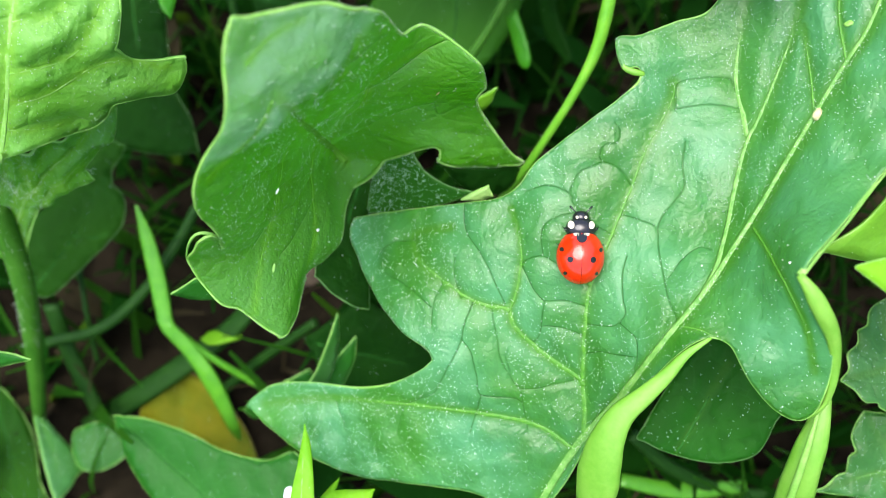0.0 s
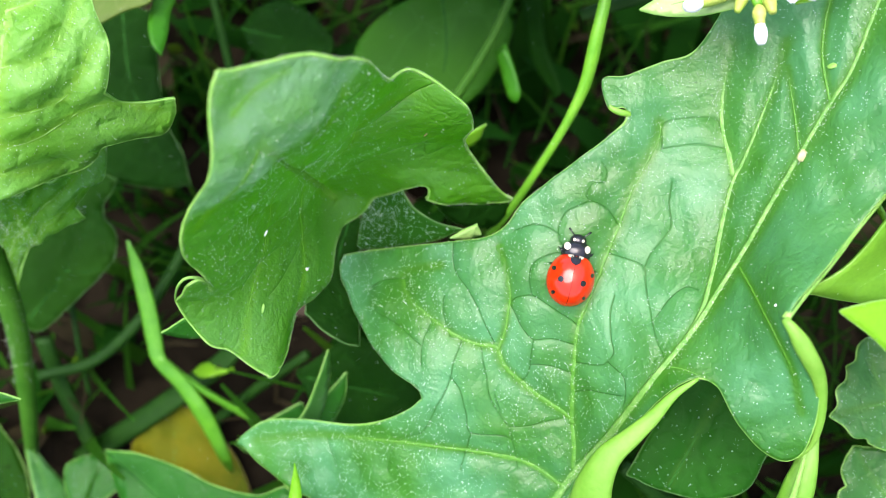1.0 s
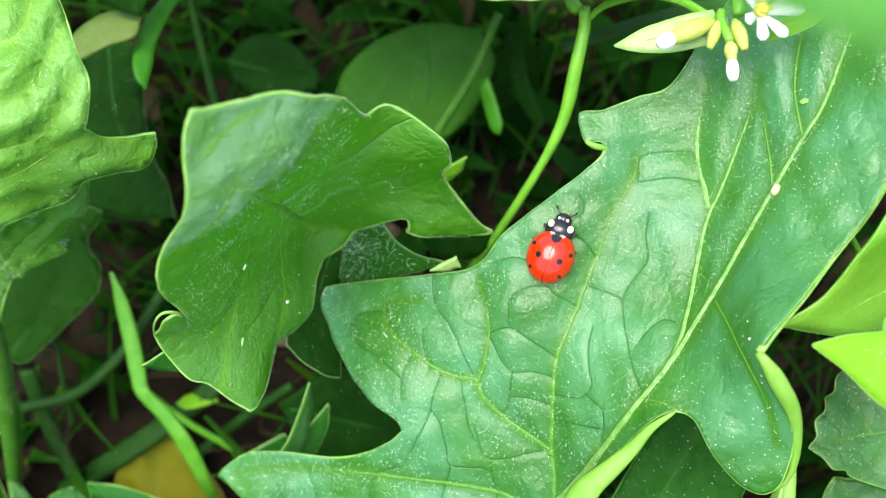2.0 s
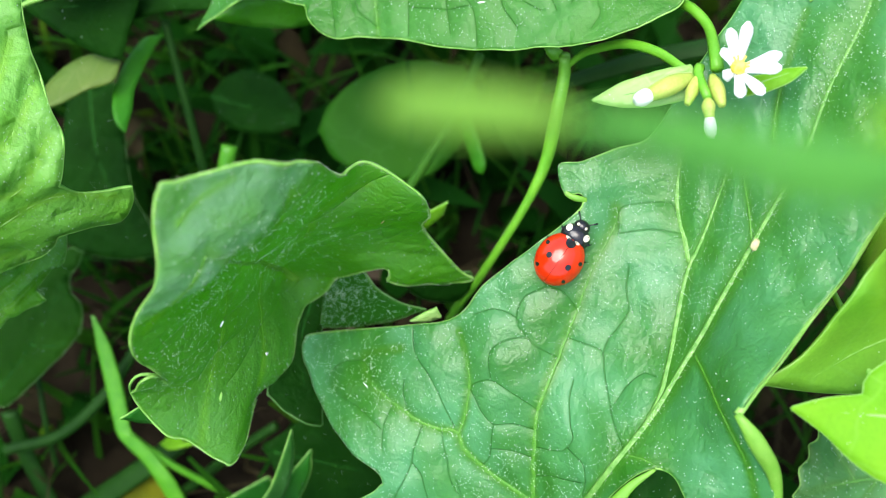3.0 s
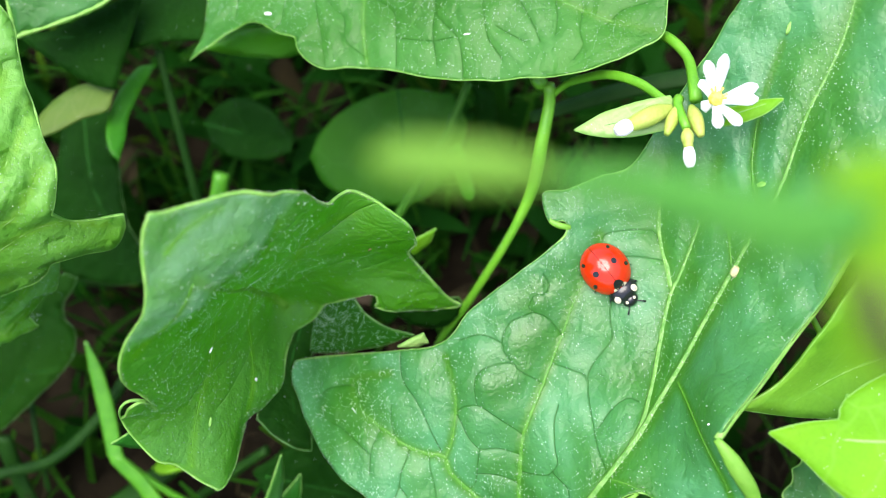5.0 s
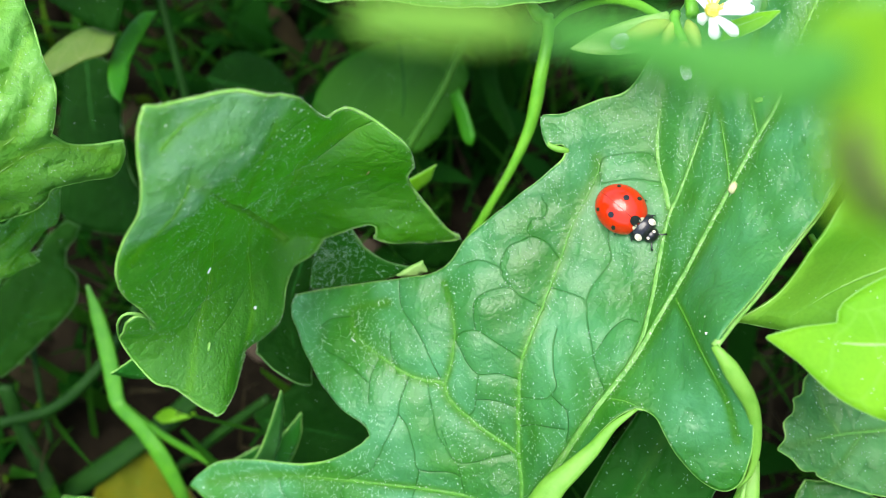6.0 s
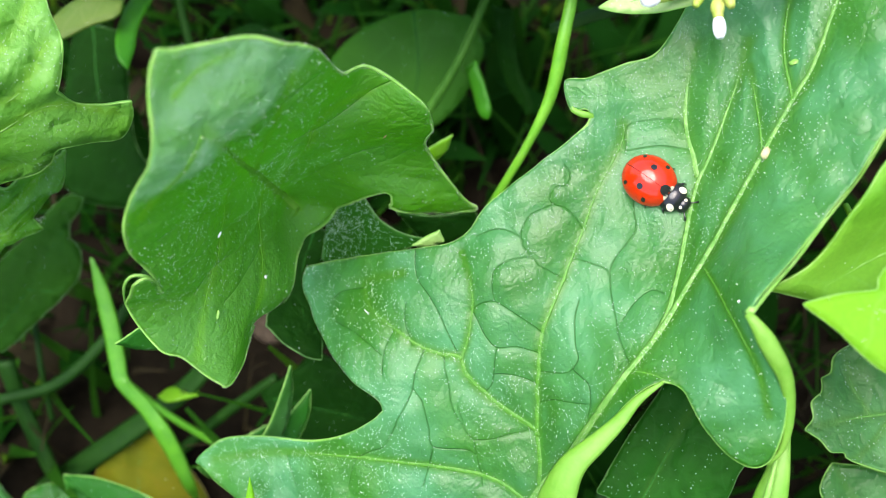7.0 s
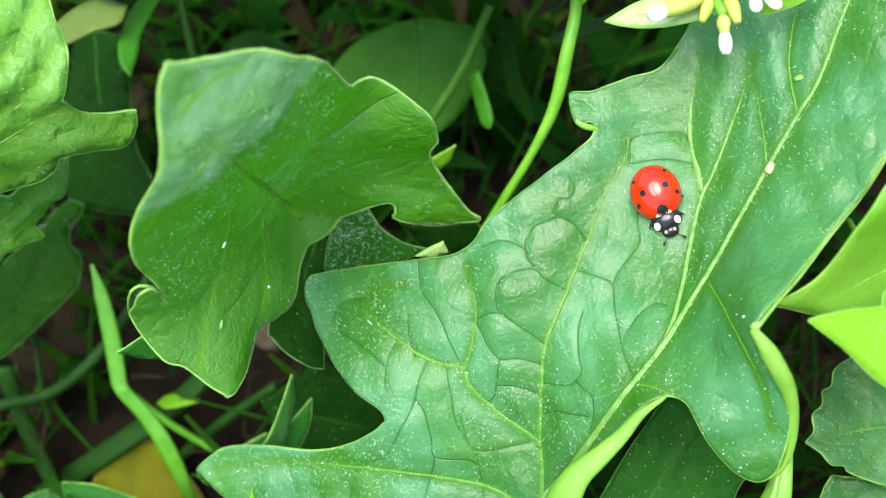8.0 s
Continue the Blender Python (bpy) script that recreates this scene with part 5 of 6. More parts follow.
leaf("lance_leaf", pose(-0.0584, -0.0315, 0.0052, -38.1, -1.1, -53.9), "small folded green leaf standing upright",
     [(-8.3, 0.4), (-10, 0.9), (-9.1, 0.9), (-5.9, 1), (-0.9, 1.9), (2.3, 2.4), (3.2, 2.5), (3.3, 2.2), (3.6, 0.9), (4.7, -0.5), (5.7, -2.6), (5.9, -3.1), (5.4, -3.1), (3.4, -2.8), (-2.5, -1.4)],
     [(-10, 0.9, 0), (3.2, 2.5, 0), (5.9, -3.1, 0), (-8.3, 0.4, 0), (-9.1, 0.9, 0), (-0.9, 1.9, 0), (3.2, 2.5, 0), (3.6, 0.9, 0), (5.7, -2.6, 0), (5.4, -3.1, 0), (-2.5, -1.4, -0.1)], TOOTHED, [(0.2, [(-9.8, 0.9), (-0.9, -0.2), (5.8, -2.4)])], grains=160, cell=0.5)
leaf("crinkled_leaf", pose(-0.0524, -0.0296, 0.0050), "greyish green crinkled leaf low over the soil",
     [(-4.3, 1.1), (-2.1, 2.5), (1, 2.9), (4.5, 1.4), (3.7, -1.2), (0.2, -3.6), (-3, -3.1)], [(-4.3, 1.1, 0), (4.5, 1.4, 0.4), (0.2, -3.6, 0.2)], BLUE,
     [(0.2, [(-0.5, -3.2), (0, 0), (0.6, 2.6)]), (0.12, [(0, 0), (2, 1.2), (4, 1.2)])], cell=0.5, ripple=0.9, grains=120)
leaf("dark_leaf", pose(-0.0648, -0.0317, 0.0030), "dark green leaf with grains low beside the folded leaf",
     [(-6.2, 9.6), (-1.4, 7.4), (1.6, 2.5), (3.5, -2.9), (5.6, -7.7), (-3.2, -9)], [(-6.2, 9.6, 0), (5.6, -7.7, 0), (-3.2, -9, 1)], SEEDLING,
     [(0.2, [(-4.6, 8.6), (-1, 0), (1.5, -8)]), (0.12, [(-1, 0), (1.5, 1)])], cell=0.6, ripple=0.7, grains=90)
leaf("leaf_tip", pose(-0.0524, -0.0245, 0.0392, 40.3, -7.1, -11.8), "pale green pointed leaf tip at the side",
     [(-2.4, 0.2), (-2.3, 0.9), (-1.4, 0.9), (1.8, 1.1), (3.5, 0.9), (4, 0.9), (3.5, 0.7), (1.6, -0.1), (-1.7, -1.7), (-2.7, -2.1), (-2.6, -1.4)],
     [(-2.3, 0.9, 0), (4, 0.9, 0), (-2.7, -2.1, 0), (-2.4, 0.2, 0), (-2.3, 0.9, 0), (-1.4, 0.9, 0), (1.8, 1.1, 0), (3.5, 0.9, 0), (4, 0.9, 0), (3.5, 0.7, 0), (1.6, -0.1, 0), (-1.7, -1.7, 0), (-2.7, -2.1, 0), (-2.6, -1.4, 0)], BLUE, cell=0.6)
leaf("lance_leaf", pose(-0.0189, -0.0223, 0.0294, 55.4, -29.6, 62.9), "narrow green leaf standing on edge with a pale rim",
     [(-3.7, 0.4), (-3.7, 1.1), (-3.2, 1), (-1.5, 0.6), (1.9, 0.7), (5.2, 1), (6.2, 1.1), (5.5, 0.7), (3.1, -0.6), (-0.6, -1.7), (-3.2, -1.8), (-3.9, -1.8), (-3.9, -1.2)],
     [(-3.7, 1.1, 0), (6.2, 1.1, 0), (-0.6, -1.7, 0), (-3.7, 0.4, 0), (-3.2, 1, 0), (1.9, 0.7, 0), (6.2, 1.1, 0), (3.1, -0.6, 0), (-3.2, -1.8, 0), (-3.9, -1.2, 0)], TOOTHED, cell=0.6)
leaf("lance_leaf", pose(-0.0178, -0.0229, 0.0262, 36.5, -21.7, 39.3), "narrow pointed green leaf in the gap",
     [(-3.8, -0.7), (-4, -0.4), (-3, -0.1), (0.4, 1.1), (3.8, 1.6), (4.8, 1.7), (4.2, 1.2), (2.3, -0.4), (-1.1, -1.8), (-3.4, -1.7)],
     [(-4, -0.4, 0), (4.8, 1.7, 0), (-1.1, -1.8, 0), (-3.8, -0.7, 0), (-4, -0.4, 0), (-3, -0.1, 0), (0.4, 1.1, 0), (3.8, 1.6, 0), (4.8, 1.7, 0), (4.2, 1.2, 0), (2.3, -0.4, 0), (-1.1, -1.8, 0), (-3.4, -1.7, 0)], BLUE, cell=0.6)
leaf("lance_leaf", pose(-0.0266, -0.0243, 0.0147, 51.9, -1.0, 18.1), "bluish green leaf tip behind the lobed leaf",
     [(-4.8, -0.7), (-5, -0.3), (-4.3, 0), (-1.5, 1.3), (3.5, 2.6), (4.9, 2.9), (5, 2.2), (5.2, 0.4), (5.3, -0.3), (4.1, -0.7), (-0.2, -1.9), (-3.3, -2.2), (-4.2, -2.3), (-4.4, -1.8)],
     [(-5, -0.3, 0), (4.9, 2.9, 0), (-0.2, -1.9, 0), (-4.8, -0.7, 0), (-4.3, 0, 0), (3.5, 2.6, 0), (5, 2.2, 0), (5.3, -0.3, 0), (-0.2, -1.9, 0), (-4.2, -2.3, 0)], BLUE, cell=0.6)
leaf("upright_leaf", pose(-0.0188, -0.0381, 0.0416, 0.5, -0.3, 71.3), "bright upright grass-like leaf in front of the lobed leaf",
     [(-1.5, 0.8), (3.1, 1.7), (5.9, 2.3), (6.7, 2.5), (6.2, 2.1), (4.3, 0.8), (-0.7, -1.5), (-3.9, -2.3), (-4.8, -2.5), (-4.9, -2.2), (-5.2, -1.5), (-5.3, -1.2), (-4.4, -0.8)],
     [(6.7, 2.5, 0), (-1.5, 0.8, 0), (-0.7, -1.5, 0), (-1.5, 0.8, 0), (5.9, 2.3, 0), (6.2, 2.1, 0), (-0.7, -1.5, 0), (-4.8, -2.5, 0), (-5.2, -1.5, 0), (-4.4, -0.8, 0)], LIME, [(0.14, [(-4.8, -1.6), (6.4, 2.4)])], cell=0.6, rim=0)
leaf("lime_leaf", pose(-0.0151, -0.0374, 0.0368, -17.9, 3.7, 35.6), "small lime-green leaf at the foot of the lobed leaf",
     [(-2.6, 0.4), (-3, 0.9), (-2.5, 1.1), (-0.8, 1.6), (0.1, 1.7), (0.3, 1.8), (0.1, 1.6), (-0.5, 1.1), (-0.8, 0.9), (0, 0.4), (1.9, -1), (2.7, -1.5), (2.4, -1.7), (1.8, -2.3), (1.6, -2.5), (0.9, -2.2), (-1.5, -1.3)],
     [(-3, 0.9, 0), (0.3, 1.8, 0), (2.7, -1.5, 0), (-2.6, 0.4, 0), (-2.5, 1.1, 0), (0.1, 1.7, 0), (0.1, 1.6, 0), (-0.8, 0.9, 0), (1.9, -1, 0), (2.4, -1.7, 0), (1.6, -2.5, 0), (-1.5, -1.3, 0)], LIME, cell=0.6, rim=0)
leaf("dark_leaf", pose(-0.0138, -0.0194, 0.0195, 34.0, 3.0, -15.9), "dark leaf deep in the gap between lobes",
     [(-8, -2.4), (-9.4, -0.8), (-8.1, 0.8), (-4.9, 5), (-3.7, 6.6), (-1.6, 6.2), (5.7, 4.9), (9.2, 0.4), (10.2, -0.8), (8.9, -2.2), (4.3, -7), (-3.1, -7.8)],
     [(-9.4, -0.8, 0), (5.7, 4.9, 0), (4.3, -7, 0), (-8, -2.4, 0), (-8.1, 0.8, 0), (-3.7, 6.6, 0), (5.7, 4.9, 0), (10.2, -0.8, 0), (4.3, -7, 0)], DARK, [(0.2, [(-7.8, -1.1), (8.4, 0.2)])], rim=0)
leaf("oval_leaf", pose(-0.0071, 0.0264, 0.0251, 28.4, -8.2, 7.4), "smooth oval leaf deep in the shade",
     [(-10.1, -0.9), (-10.4, 0), (-10, 0.6), (-8.4, 2.9), (-4.7, 5.4), (0.3, 6.8), (5, 6.8), (9.6, 5.2), (10.9, 4.8), (11.1, 3.7), (12, 0), (8.2, -5.6), (3.7, -8.7), (-1.1, -8.5), (-5.5, -6.7), (-9, -4.1)],
     [(-10.4, 0, 0), (5, 6.8, 0), (3.7, -8.7, 0), (-10.1, -0.9, 0), (-10, 0.6, 0), (-4.7, 5.4, 0), (5, 6.8, 0), (10.9, 4.8, 0), (12, 0, 0), (3.7, -8.7, 0), (-5.5, -6.7, 0)], MIDLEAF, [(0.3, [(3.5, 6.9), (2.8, -0.7), (0.1, -8.5)])], rim=0)
leaf("oval_leaf", pose(-0.0276, 0.0318, 0.0190, 21.9, -17.1, -17.8), "small smooth oval leaf deep in the shade",
     [(-7.4, -0.4), (-7.9, 0.2), (-7.3, 0.9), (-5.3, 3.3), (-1.7, 4.8), (3.4, 3.5), (7.9, 0.2), (8, -1.7), (8.1, -2.2), (7.2, -2.6), (4, -3.9), (-1.8, -4.2), (-5.6, -2.6)],
     [(-7.9, 0.2, 0), (8.1, -0.4, 0), (-1.7, 4.8, 0), (-7.4, -0.4, 0), (-7.3, 0.9, 0), (-1.7, 4.8, 0), (7.9, 0.2, 0), (8.1, -2.2, 0), (4, -3.9, 0), (-5.6, -2.6, 0)], DARK, [(0.2, [(-7.7, 0.1), (7.8, -1.3)])], rim=0)
leaf("strap_leaf", pose(-0.0381, 0.0244, 0.0379, -21.2, -10.4, -104.8), "narrow curved green leaf",
     [(-7.3, 0), (-8.3, 0), (-7.9, -0.4), (-6.4, -1.8), (-1.6, -2.3), (3.1, -1.6), (6.1, 0), (6.8, 1.3), (7, 1.7), (6.3, 1.6), (3.7, 1.1), (0.6, 0.2), (-3.9, -0.1)],
     [(-8.3, 0, 0), (3.1, -1.6, 0), (7, 1.7, 0), (-7.3, 0, 0), (-7.9, -0.4, 0), (-1.6, -2.3, 0), (6.1, 0, 0), (7, 1.7, 0), (3.7, 1.1, 0), (-3.9, -0.1, -0.1)], GRASSLEAF, rim=0, cell=0.7)
leaf("dull_leaf", pose(-0.0437, 0.0229, 0.0410, -9.3, -5.1, 34.4), "dull yellowish green leaf curled at the edge",
     [(-5, -0.8), (-5.6, -0.7), (-5.3, -0.1), (-4.3, 2), (-0.8, 3.3), (2.9, 2.7), (4.8, 0), (5.3, -0.7), (4.9, -1.1), (3.3, -2.7), (0.2, -1.7), (-2.8, -1.4)],
     [(-5.6, -0.7, 0), (2.9, 2.7, 0), (5.3, -0.7, 0), (-5, -0.8, 0), (-5.3, -0.1, 0), (-0.8, 3.3, 0), (4.8, 0, 0), (4.9, -1.1, 0), (0.2, -1.7, 0)], DULL, rim=0)
leaf("dark_leaf", pose(-0.0409, 0.0302, 0.0454, 28.8, -8.3, 4.6), "dark veined leaf high in the shade",
     [(-8.6, 0.9), (-9.5, 1.7), (-8.4, 1.8), (-4.5, 1.8), (2.8, 3.4), (6.4, 4.9), (7.4, 5.4), (7.1, 4.6), (6, 1.7), (4, -1.9), (2.2, -5.4), (1.7, -6.4), (1, -6.1), (-1.4, -5.2), (-5.4, -2)],
     [(-9.5, 1.7, 0), (7.4, 5.4, 0), (1.7, -6.4, 0), (-8.6, 0.9, 0), (-8.4, 1.8, 0), (2.8, 3.4, 0), (7.4, 5.4, 0), (6, 1.7, 0), (2.2, -5.4, 0), (1, -6.1, 0), (-5.4, -2, 0)], DARK, [(0.16, [(-8.9, 1.6), (4.1, -0.6)])], rim=0)
leaf("young_leaf", pose(-0.0423, 0.0316, 0.0539, 35.4, -11.7, 26.1), "mid-green leaf edge with a thick pale rim",
     [(-6.5, -1.1), (-7.1, -2.6), (-6.1, -2.8), (-2.6, -3.5), (3.5, -4.1), (7.1, -3), (8.2, -2.6), (7.3, -1), (5.2, 3.1), (4.4, 4.7), (2.4, 4.5), (-2.6, 4.2), (-4.6, 4.1), (-5.1, 2.6)],
     [(-7.1, -2.6, 0), (3.5, -4.1, 0), (-0.1, 4.4, 0), (-6.5, -1.1, 0), (-6.1, -2.8, 0), (3.5, -4.1, 0), (8.2, -2.6, 0), (5.2, 3.1, 0), (2.4, 4.5, 0), (-4.6, 4.1, 0)], TOOTHED, rim=0.28)
leaf("dark_leaf", pose(-0.0316, 0.0345, 0.0454, 13.0, -13.2, 20.3), "dark green leaf under the large leaf",
     [(-6.4, -0.9), (-7.1, -2.2), (-6.2, -2.4), (-3.2, -3.1), (0.9, -4.8), (2, -5.2), (2.8, -4.6), (5.5, -2.2), (5.7, 1.2), (5.8, 2.2), (4.8, 3), (2.2, 5.1), (1.2, 5.9), (0, 5.5), (-4.2, 3.9)],
     [(-7.1, -2.2, 0), (2, -5.2, 0), (1.2, 5.9, 0), (-6.4, -0.9, 0), (-6.2, -2.4, 0), (0.9, -4.8, 0), (2.8, -4.6, 0), (5.7, 1.2, 0), (4.8, 3, 0), (1.2, 5.9, 0), (-4.2, 3.9, 0)], DARK, rim=0)
leaf("dark_leaf", pose(-0.0207, 0.0294, 0.0447, 67.5, 9.3, 4.2), "green leaf in the shade of the large leaf",
     [(-6, -0.7), (-6.9, -0.5), (-5.7, 0.2), (-1.6, 2.5), (4.3, 2.3), (5.6, 0.1), (6, -0.5), (5.2, -0.7), (2.3, -1.6), (-3, -1.3)],
     [(-6.9, -0.5, 0), (4.3, 2.3, 0), (2.3, -1.6, 0), (-6, -0.7, 0), (-6.9, -0.5, 0), (-5.7, 0.2, 0), (-1.6, 2.5, 0), (4.3, 2.3, 0), (5.6, 0.1, 0), (6, -0.5, 0), (5.2, -0.7, 0), (2.3, -1.6, 0), (-3, -1.3, 0)], CURL, rim=0)
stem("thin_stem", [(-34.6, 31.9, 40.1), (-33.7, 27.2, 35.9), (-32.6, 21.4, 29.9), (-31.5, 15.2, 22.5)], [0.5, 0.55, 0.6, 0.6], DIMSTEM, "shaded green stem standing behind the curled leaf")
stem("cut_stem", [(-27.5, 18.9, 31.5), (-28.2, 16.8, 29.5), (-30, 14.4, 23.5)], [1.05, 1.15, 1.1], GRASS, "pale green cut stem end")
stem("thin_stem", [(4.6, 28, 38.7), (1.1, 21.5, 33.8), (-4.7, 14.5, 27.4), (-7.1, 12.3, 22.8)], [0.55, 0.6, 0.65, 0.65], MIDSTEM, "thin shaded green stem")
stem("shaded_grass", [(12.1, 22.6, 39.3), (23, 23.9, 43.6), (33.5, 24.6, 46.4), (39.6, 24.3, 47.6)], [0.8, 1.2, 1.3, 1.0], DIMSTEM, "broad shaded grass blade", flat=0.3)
leaf("strap_leaf", pose(0.0037, 0.0193, 0.0307, 48.0, 8.6, -59.7), "narrow hanging green leaf deep in the shade",
     [(-2.1, -0.3), (-3.4, 0.1), (-3.4, 0.5), (-3.3, 1.5), (-3.3, 1.9), (-2.6, 1.8), (-0.1, 1.2), (3, 0.1), (3.6, -0.9), (3.7, -1.1), (3.4, -1.3), (2.4, -1.7)],
     [(-3.4, 0.1, 0), (3, 0.1, 0), (2.4, -1.7, 0), (-2.1, -0.3, 0), (-3.4, 0.5, 0), (-3.3, 1.9, 0), (-0.1, 1.2, 0), (3.6, -0.9, 0), (3.4, -1.3, 0)], GRASSLEAF, rim=0, cell=0.7)
leaf("strap_leaf", pose(0.0080, 0.0251, 0.0297, 47.1, 11.5, -68.1), "long narrow dark leaf deep in the shade",
     [(-5.4, -0.4), (-7.5, 0.1), (-7, 0.7), (-5.7, 2.2), (-5.2, 2.8), (-3.9, 2.3), (1, 0.5), (7.4, 0.1), (7.9, -1), (8, -1.3), (6.7, -1.5), (2, -2.3)],
     [(-7.5, 0.1, 0), (7.4, 0.1, 0), (2, -2.3, 0), (-5.4, -0.4, 0), (-7, 0.7, 0), (-5.2, 2.8, 0), (1, 0.5, 0), (7.9, -1, 0), (6.7, -1.5, 0)], DARK, rim=0, cell=0.7)
rolled("curled_edge", curled, [(-28.5, -18.4, 52.6), (-28.9, -17.6, 54.2), (-27.2, -17.9, 59.9), (-26.3, -17.5, 61.3), (-25.6, -17.2, 60.9), (-25.1, -17, 59.4), (-25.5, -16.6, 56)], [0.06, 0.09, 0.1, 0.12, 0.17, 0.24, 0.1], RIM, "pale curled edge of the leaf", 0.8)
crumb((-18.1, -11.9, 46.3), (0.3, -0.1, -0.8), 0.17, 1.3, WHITE, "white crumb stuck on the curled leaf", "crumb")
crumb((-20.6, -11.4, 56), (-0.3, -0.6, -0.2), 0.1, 3.4, WHITE, "white sliver lying on the curled leaf", "crumb")
crumb((-4, -1.9, 48.2), (0.7, -0.2, -0.6), 0.2, 2.2, STRAW, "pale straw scrap on the curled leaf", "crumb")
crumb((-5.9, -1.2, 56.2), (0.5, 0.1, 0.8), 0.22, 2.0, STRAW, "tan fleck on the curled leaf", "crumb")
crumb((-21.7, -16.9, 49.4), (-0.1, -0.6, -0.3), 0.16, 3.0, RIM, "pale scar on the curled leaf", "leaf_scar")
crumb((27.9, -5.6, 61.5), (0.3, 0.6, 0.3), 0.4, 1.5, PINK, "pinkish blister on the midrib", "leaf_blister")
crumb((30.3, 1.7, 64.6), (0.4, 0, 0.3), 0.3, 1.6, RIM, "pale yellowish patch on the leaf", "leaf_scar")
crumb((11.2, -6.2, 53.4), (0.5, 0.7, 0.3), 0.16, 3.0, RIM, "pale scratch on the leaf", "leaf_scar")
crumb((20, -0.9, 56.1), (0.1, -0.4, -0.1), 0.16, 1.8, STRAW, "tiny brown speck on the leaf", "crumb")
crumb((23.7, -19.8, 62.9), (0.2, 0.3, 0.3), 0.08, 1.5, WHITE, "tiny white grain on the leaf", "crumb")
crumb((32.4, 14.3, 70.6), (0.4, 1.1, 0.7), 0.2, 3.2, RIM, "pale elongated scar on the leaf", "leaf_scar")
crumb((18.5, -13, 52.9), (2.9, 1.3, 1.5), 0.13, 12.0, RIM, "long pale scratch between the veins", "leaf_scar")
crumb((-8.1, -14.6, 43.5), (1.1, -1.3, 0.4), 0.035, 12.0, WHITE, "thin white scratch on the lobe", "leaf_scar")
crumb((-7.8, -19.6, 42.8), (1.5, -1.9, 0.4), 0.035, 16.0, WHITE, "thin white scratch on the lobe", "leaf_scar")
crumb((-18.3, 28.3, 53.1), (1, -0.3, 0.4), 0.2, 2.6, WHITE, "white fleck lying on the upper leaf", "crumb")
crumb((3.8, 20.7, 60.3), (0.8, -0.1, 0.3), 0.1, 4.0, WHITE, "small white scrap on the upper leaf", "crumb")
hairs(main_leaf, [(8.5, -32.8, 39.8), (12.3, -28.5, 45.9), (15.8, -24.1, 52), (18.6, -20.6, 54.2), (21.1, -17, 55.5), (23, -14, 56.7), (25.5, -9.9, 58.4), (27.8, -5.8, 61.3), (30.1, -1.9, 63.9), (31.7, 0.6, 65.7)], 420, 0.3, 0.22, 3)
edge_hairs(curled, lambda x, y: y < -3, 900, 0.2, 21)
edge_hairs(curled, lambda x, y: x < -4 and y > 9, 300, 0.18, 22)
edge_hairs(main_leaf, lambda x, y: -20 < x < 20 and y > 3, 700, 0.16, 23)

# ---- ground ----
def ground_sheet():
    """Damp soil, rough and crumbly here and plain towards the horizon."""
    bm = bmesh.new()
    n = 110
    size = [0.0035 * (i - n / 2) if abs(i - n / 2) < n / 2 - 8 else math.copysign(0.165 * 3.1 ** (abs(i - n / 2) - n / 2 + 8), i - n / 2) for i in range(n + 1)]
    rows = []
    for y in size:
        row = []
        for x in size:
            far = max(abs(x), abs(y))
            z = 0.004 * noise.noise((x * 60, y * 60, 3)) + 0.002 * noise.noise((x * 240, y * 240, 7)) if far < 1 else 0
            row.append(bm.verts.new((x, y + 0.02, z - 0.004)))
        rows.append(row)
    for a, b in zip(rows, rows[1:]):
        for k in range(n):
            bm.faces.new((a[k], a[k + 1], b[k + 1], b[k]))
    return tagged(part("ground", bm, SOIL, None), "damp crumbly soil with the shade of the plants in its dark colour", "ground", "", "structure")


ground_sheet()


# ---- undergrowth ----
def blades(name, spots, label, material, outward=False):
    """Many small leaning blades and leaflets as one mass; spots: (x, y, height, width) in mm."""
    rnd = random.Random(len(spots))
    bm = bmesh.new()
    for x, y, h, w in spots:
        turn, lean, bend = rnd.uniform(0, 6.28), rnd.uniform(0.1, 0.7), rnd.uniform(0.1, 0.8)
        if outward:
            turn = math.atan2(y - 20, x) + rnd.uniform(-0.9, 0.9)
        out = Vector((math.cos(turn), math.sin(turn), 0))
        side = Vector((-out.y, out.x, 0))
        rows = []
        for k in range(6):
            u = k / 5
            mid = Vector((x, y, -3)) + out * h * (lean * u + bend * u * u * 0.5) + Vector((0, 0, h * (u - 0.3 * bend * u * u)))
            wide = w * (0.5 + 1.6 * u) * (1 - u**3) if w > 3 else w * (1 - 0.8 * u)
            rows.append([bm.verts.new((mid + side * wide * s + Vector((0, 0, abs(s) * wide * 0.3))) * MM) for s in (-0.5, 0, 0.5)])
        for a, b in zip(rows, rows[1:]):
            for k in (0, 1):
                bm.faces.new((a[k], a[k + 1], b[k + 1], b[k]))
    return tagged(part(name, bm, material, None), label, "undergrowth", "", "stuff")


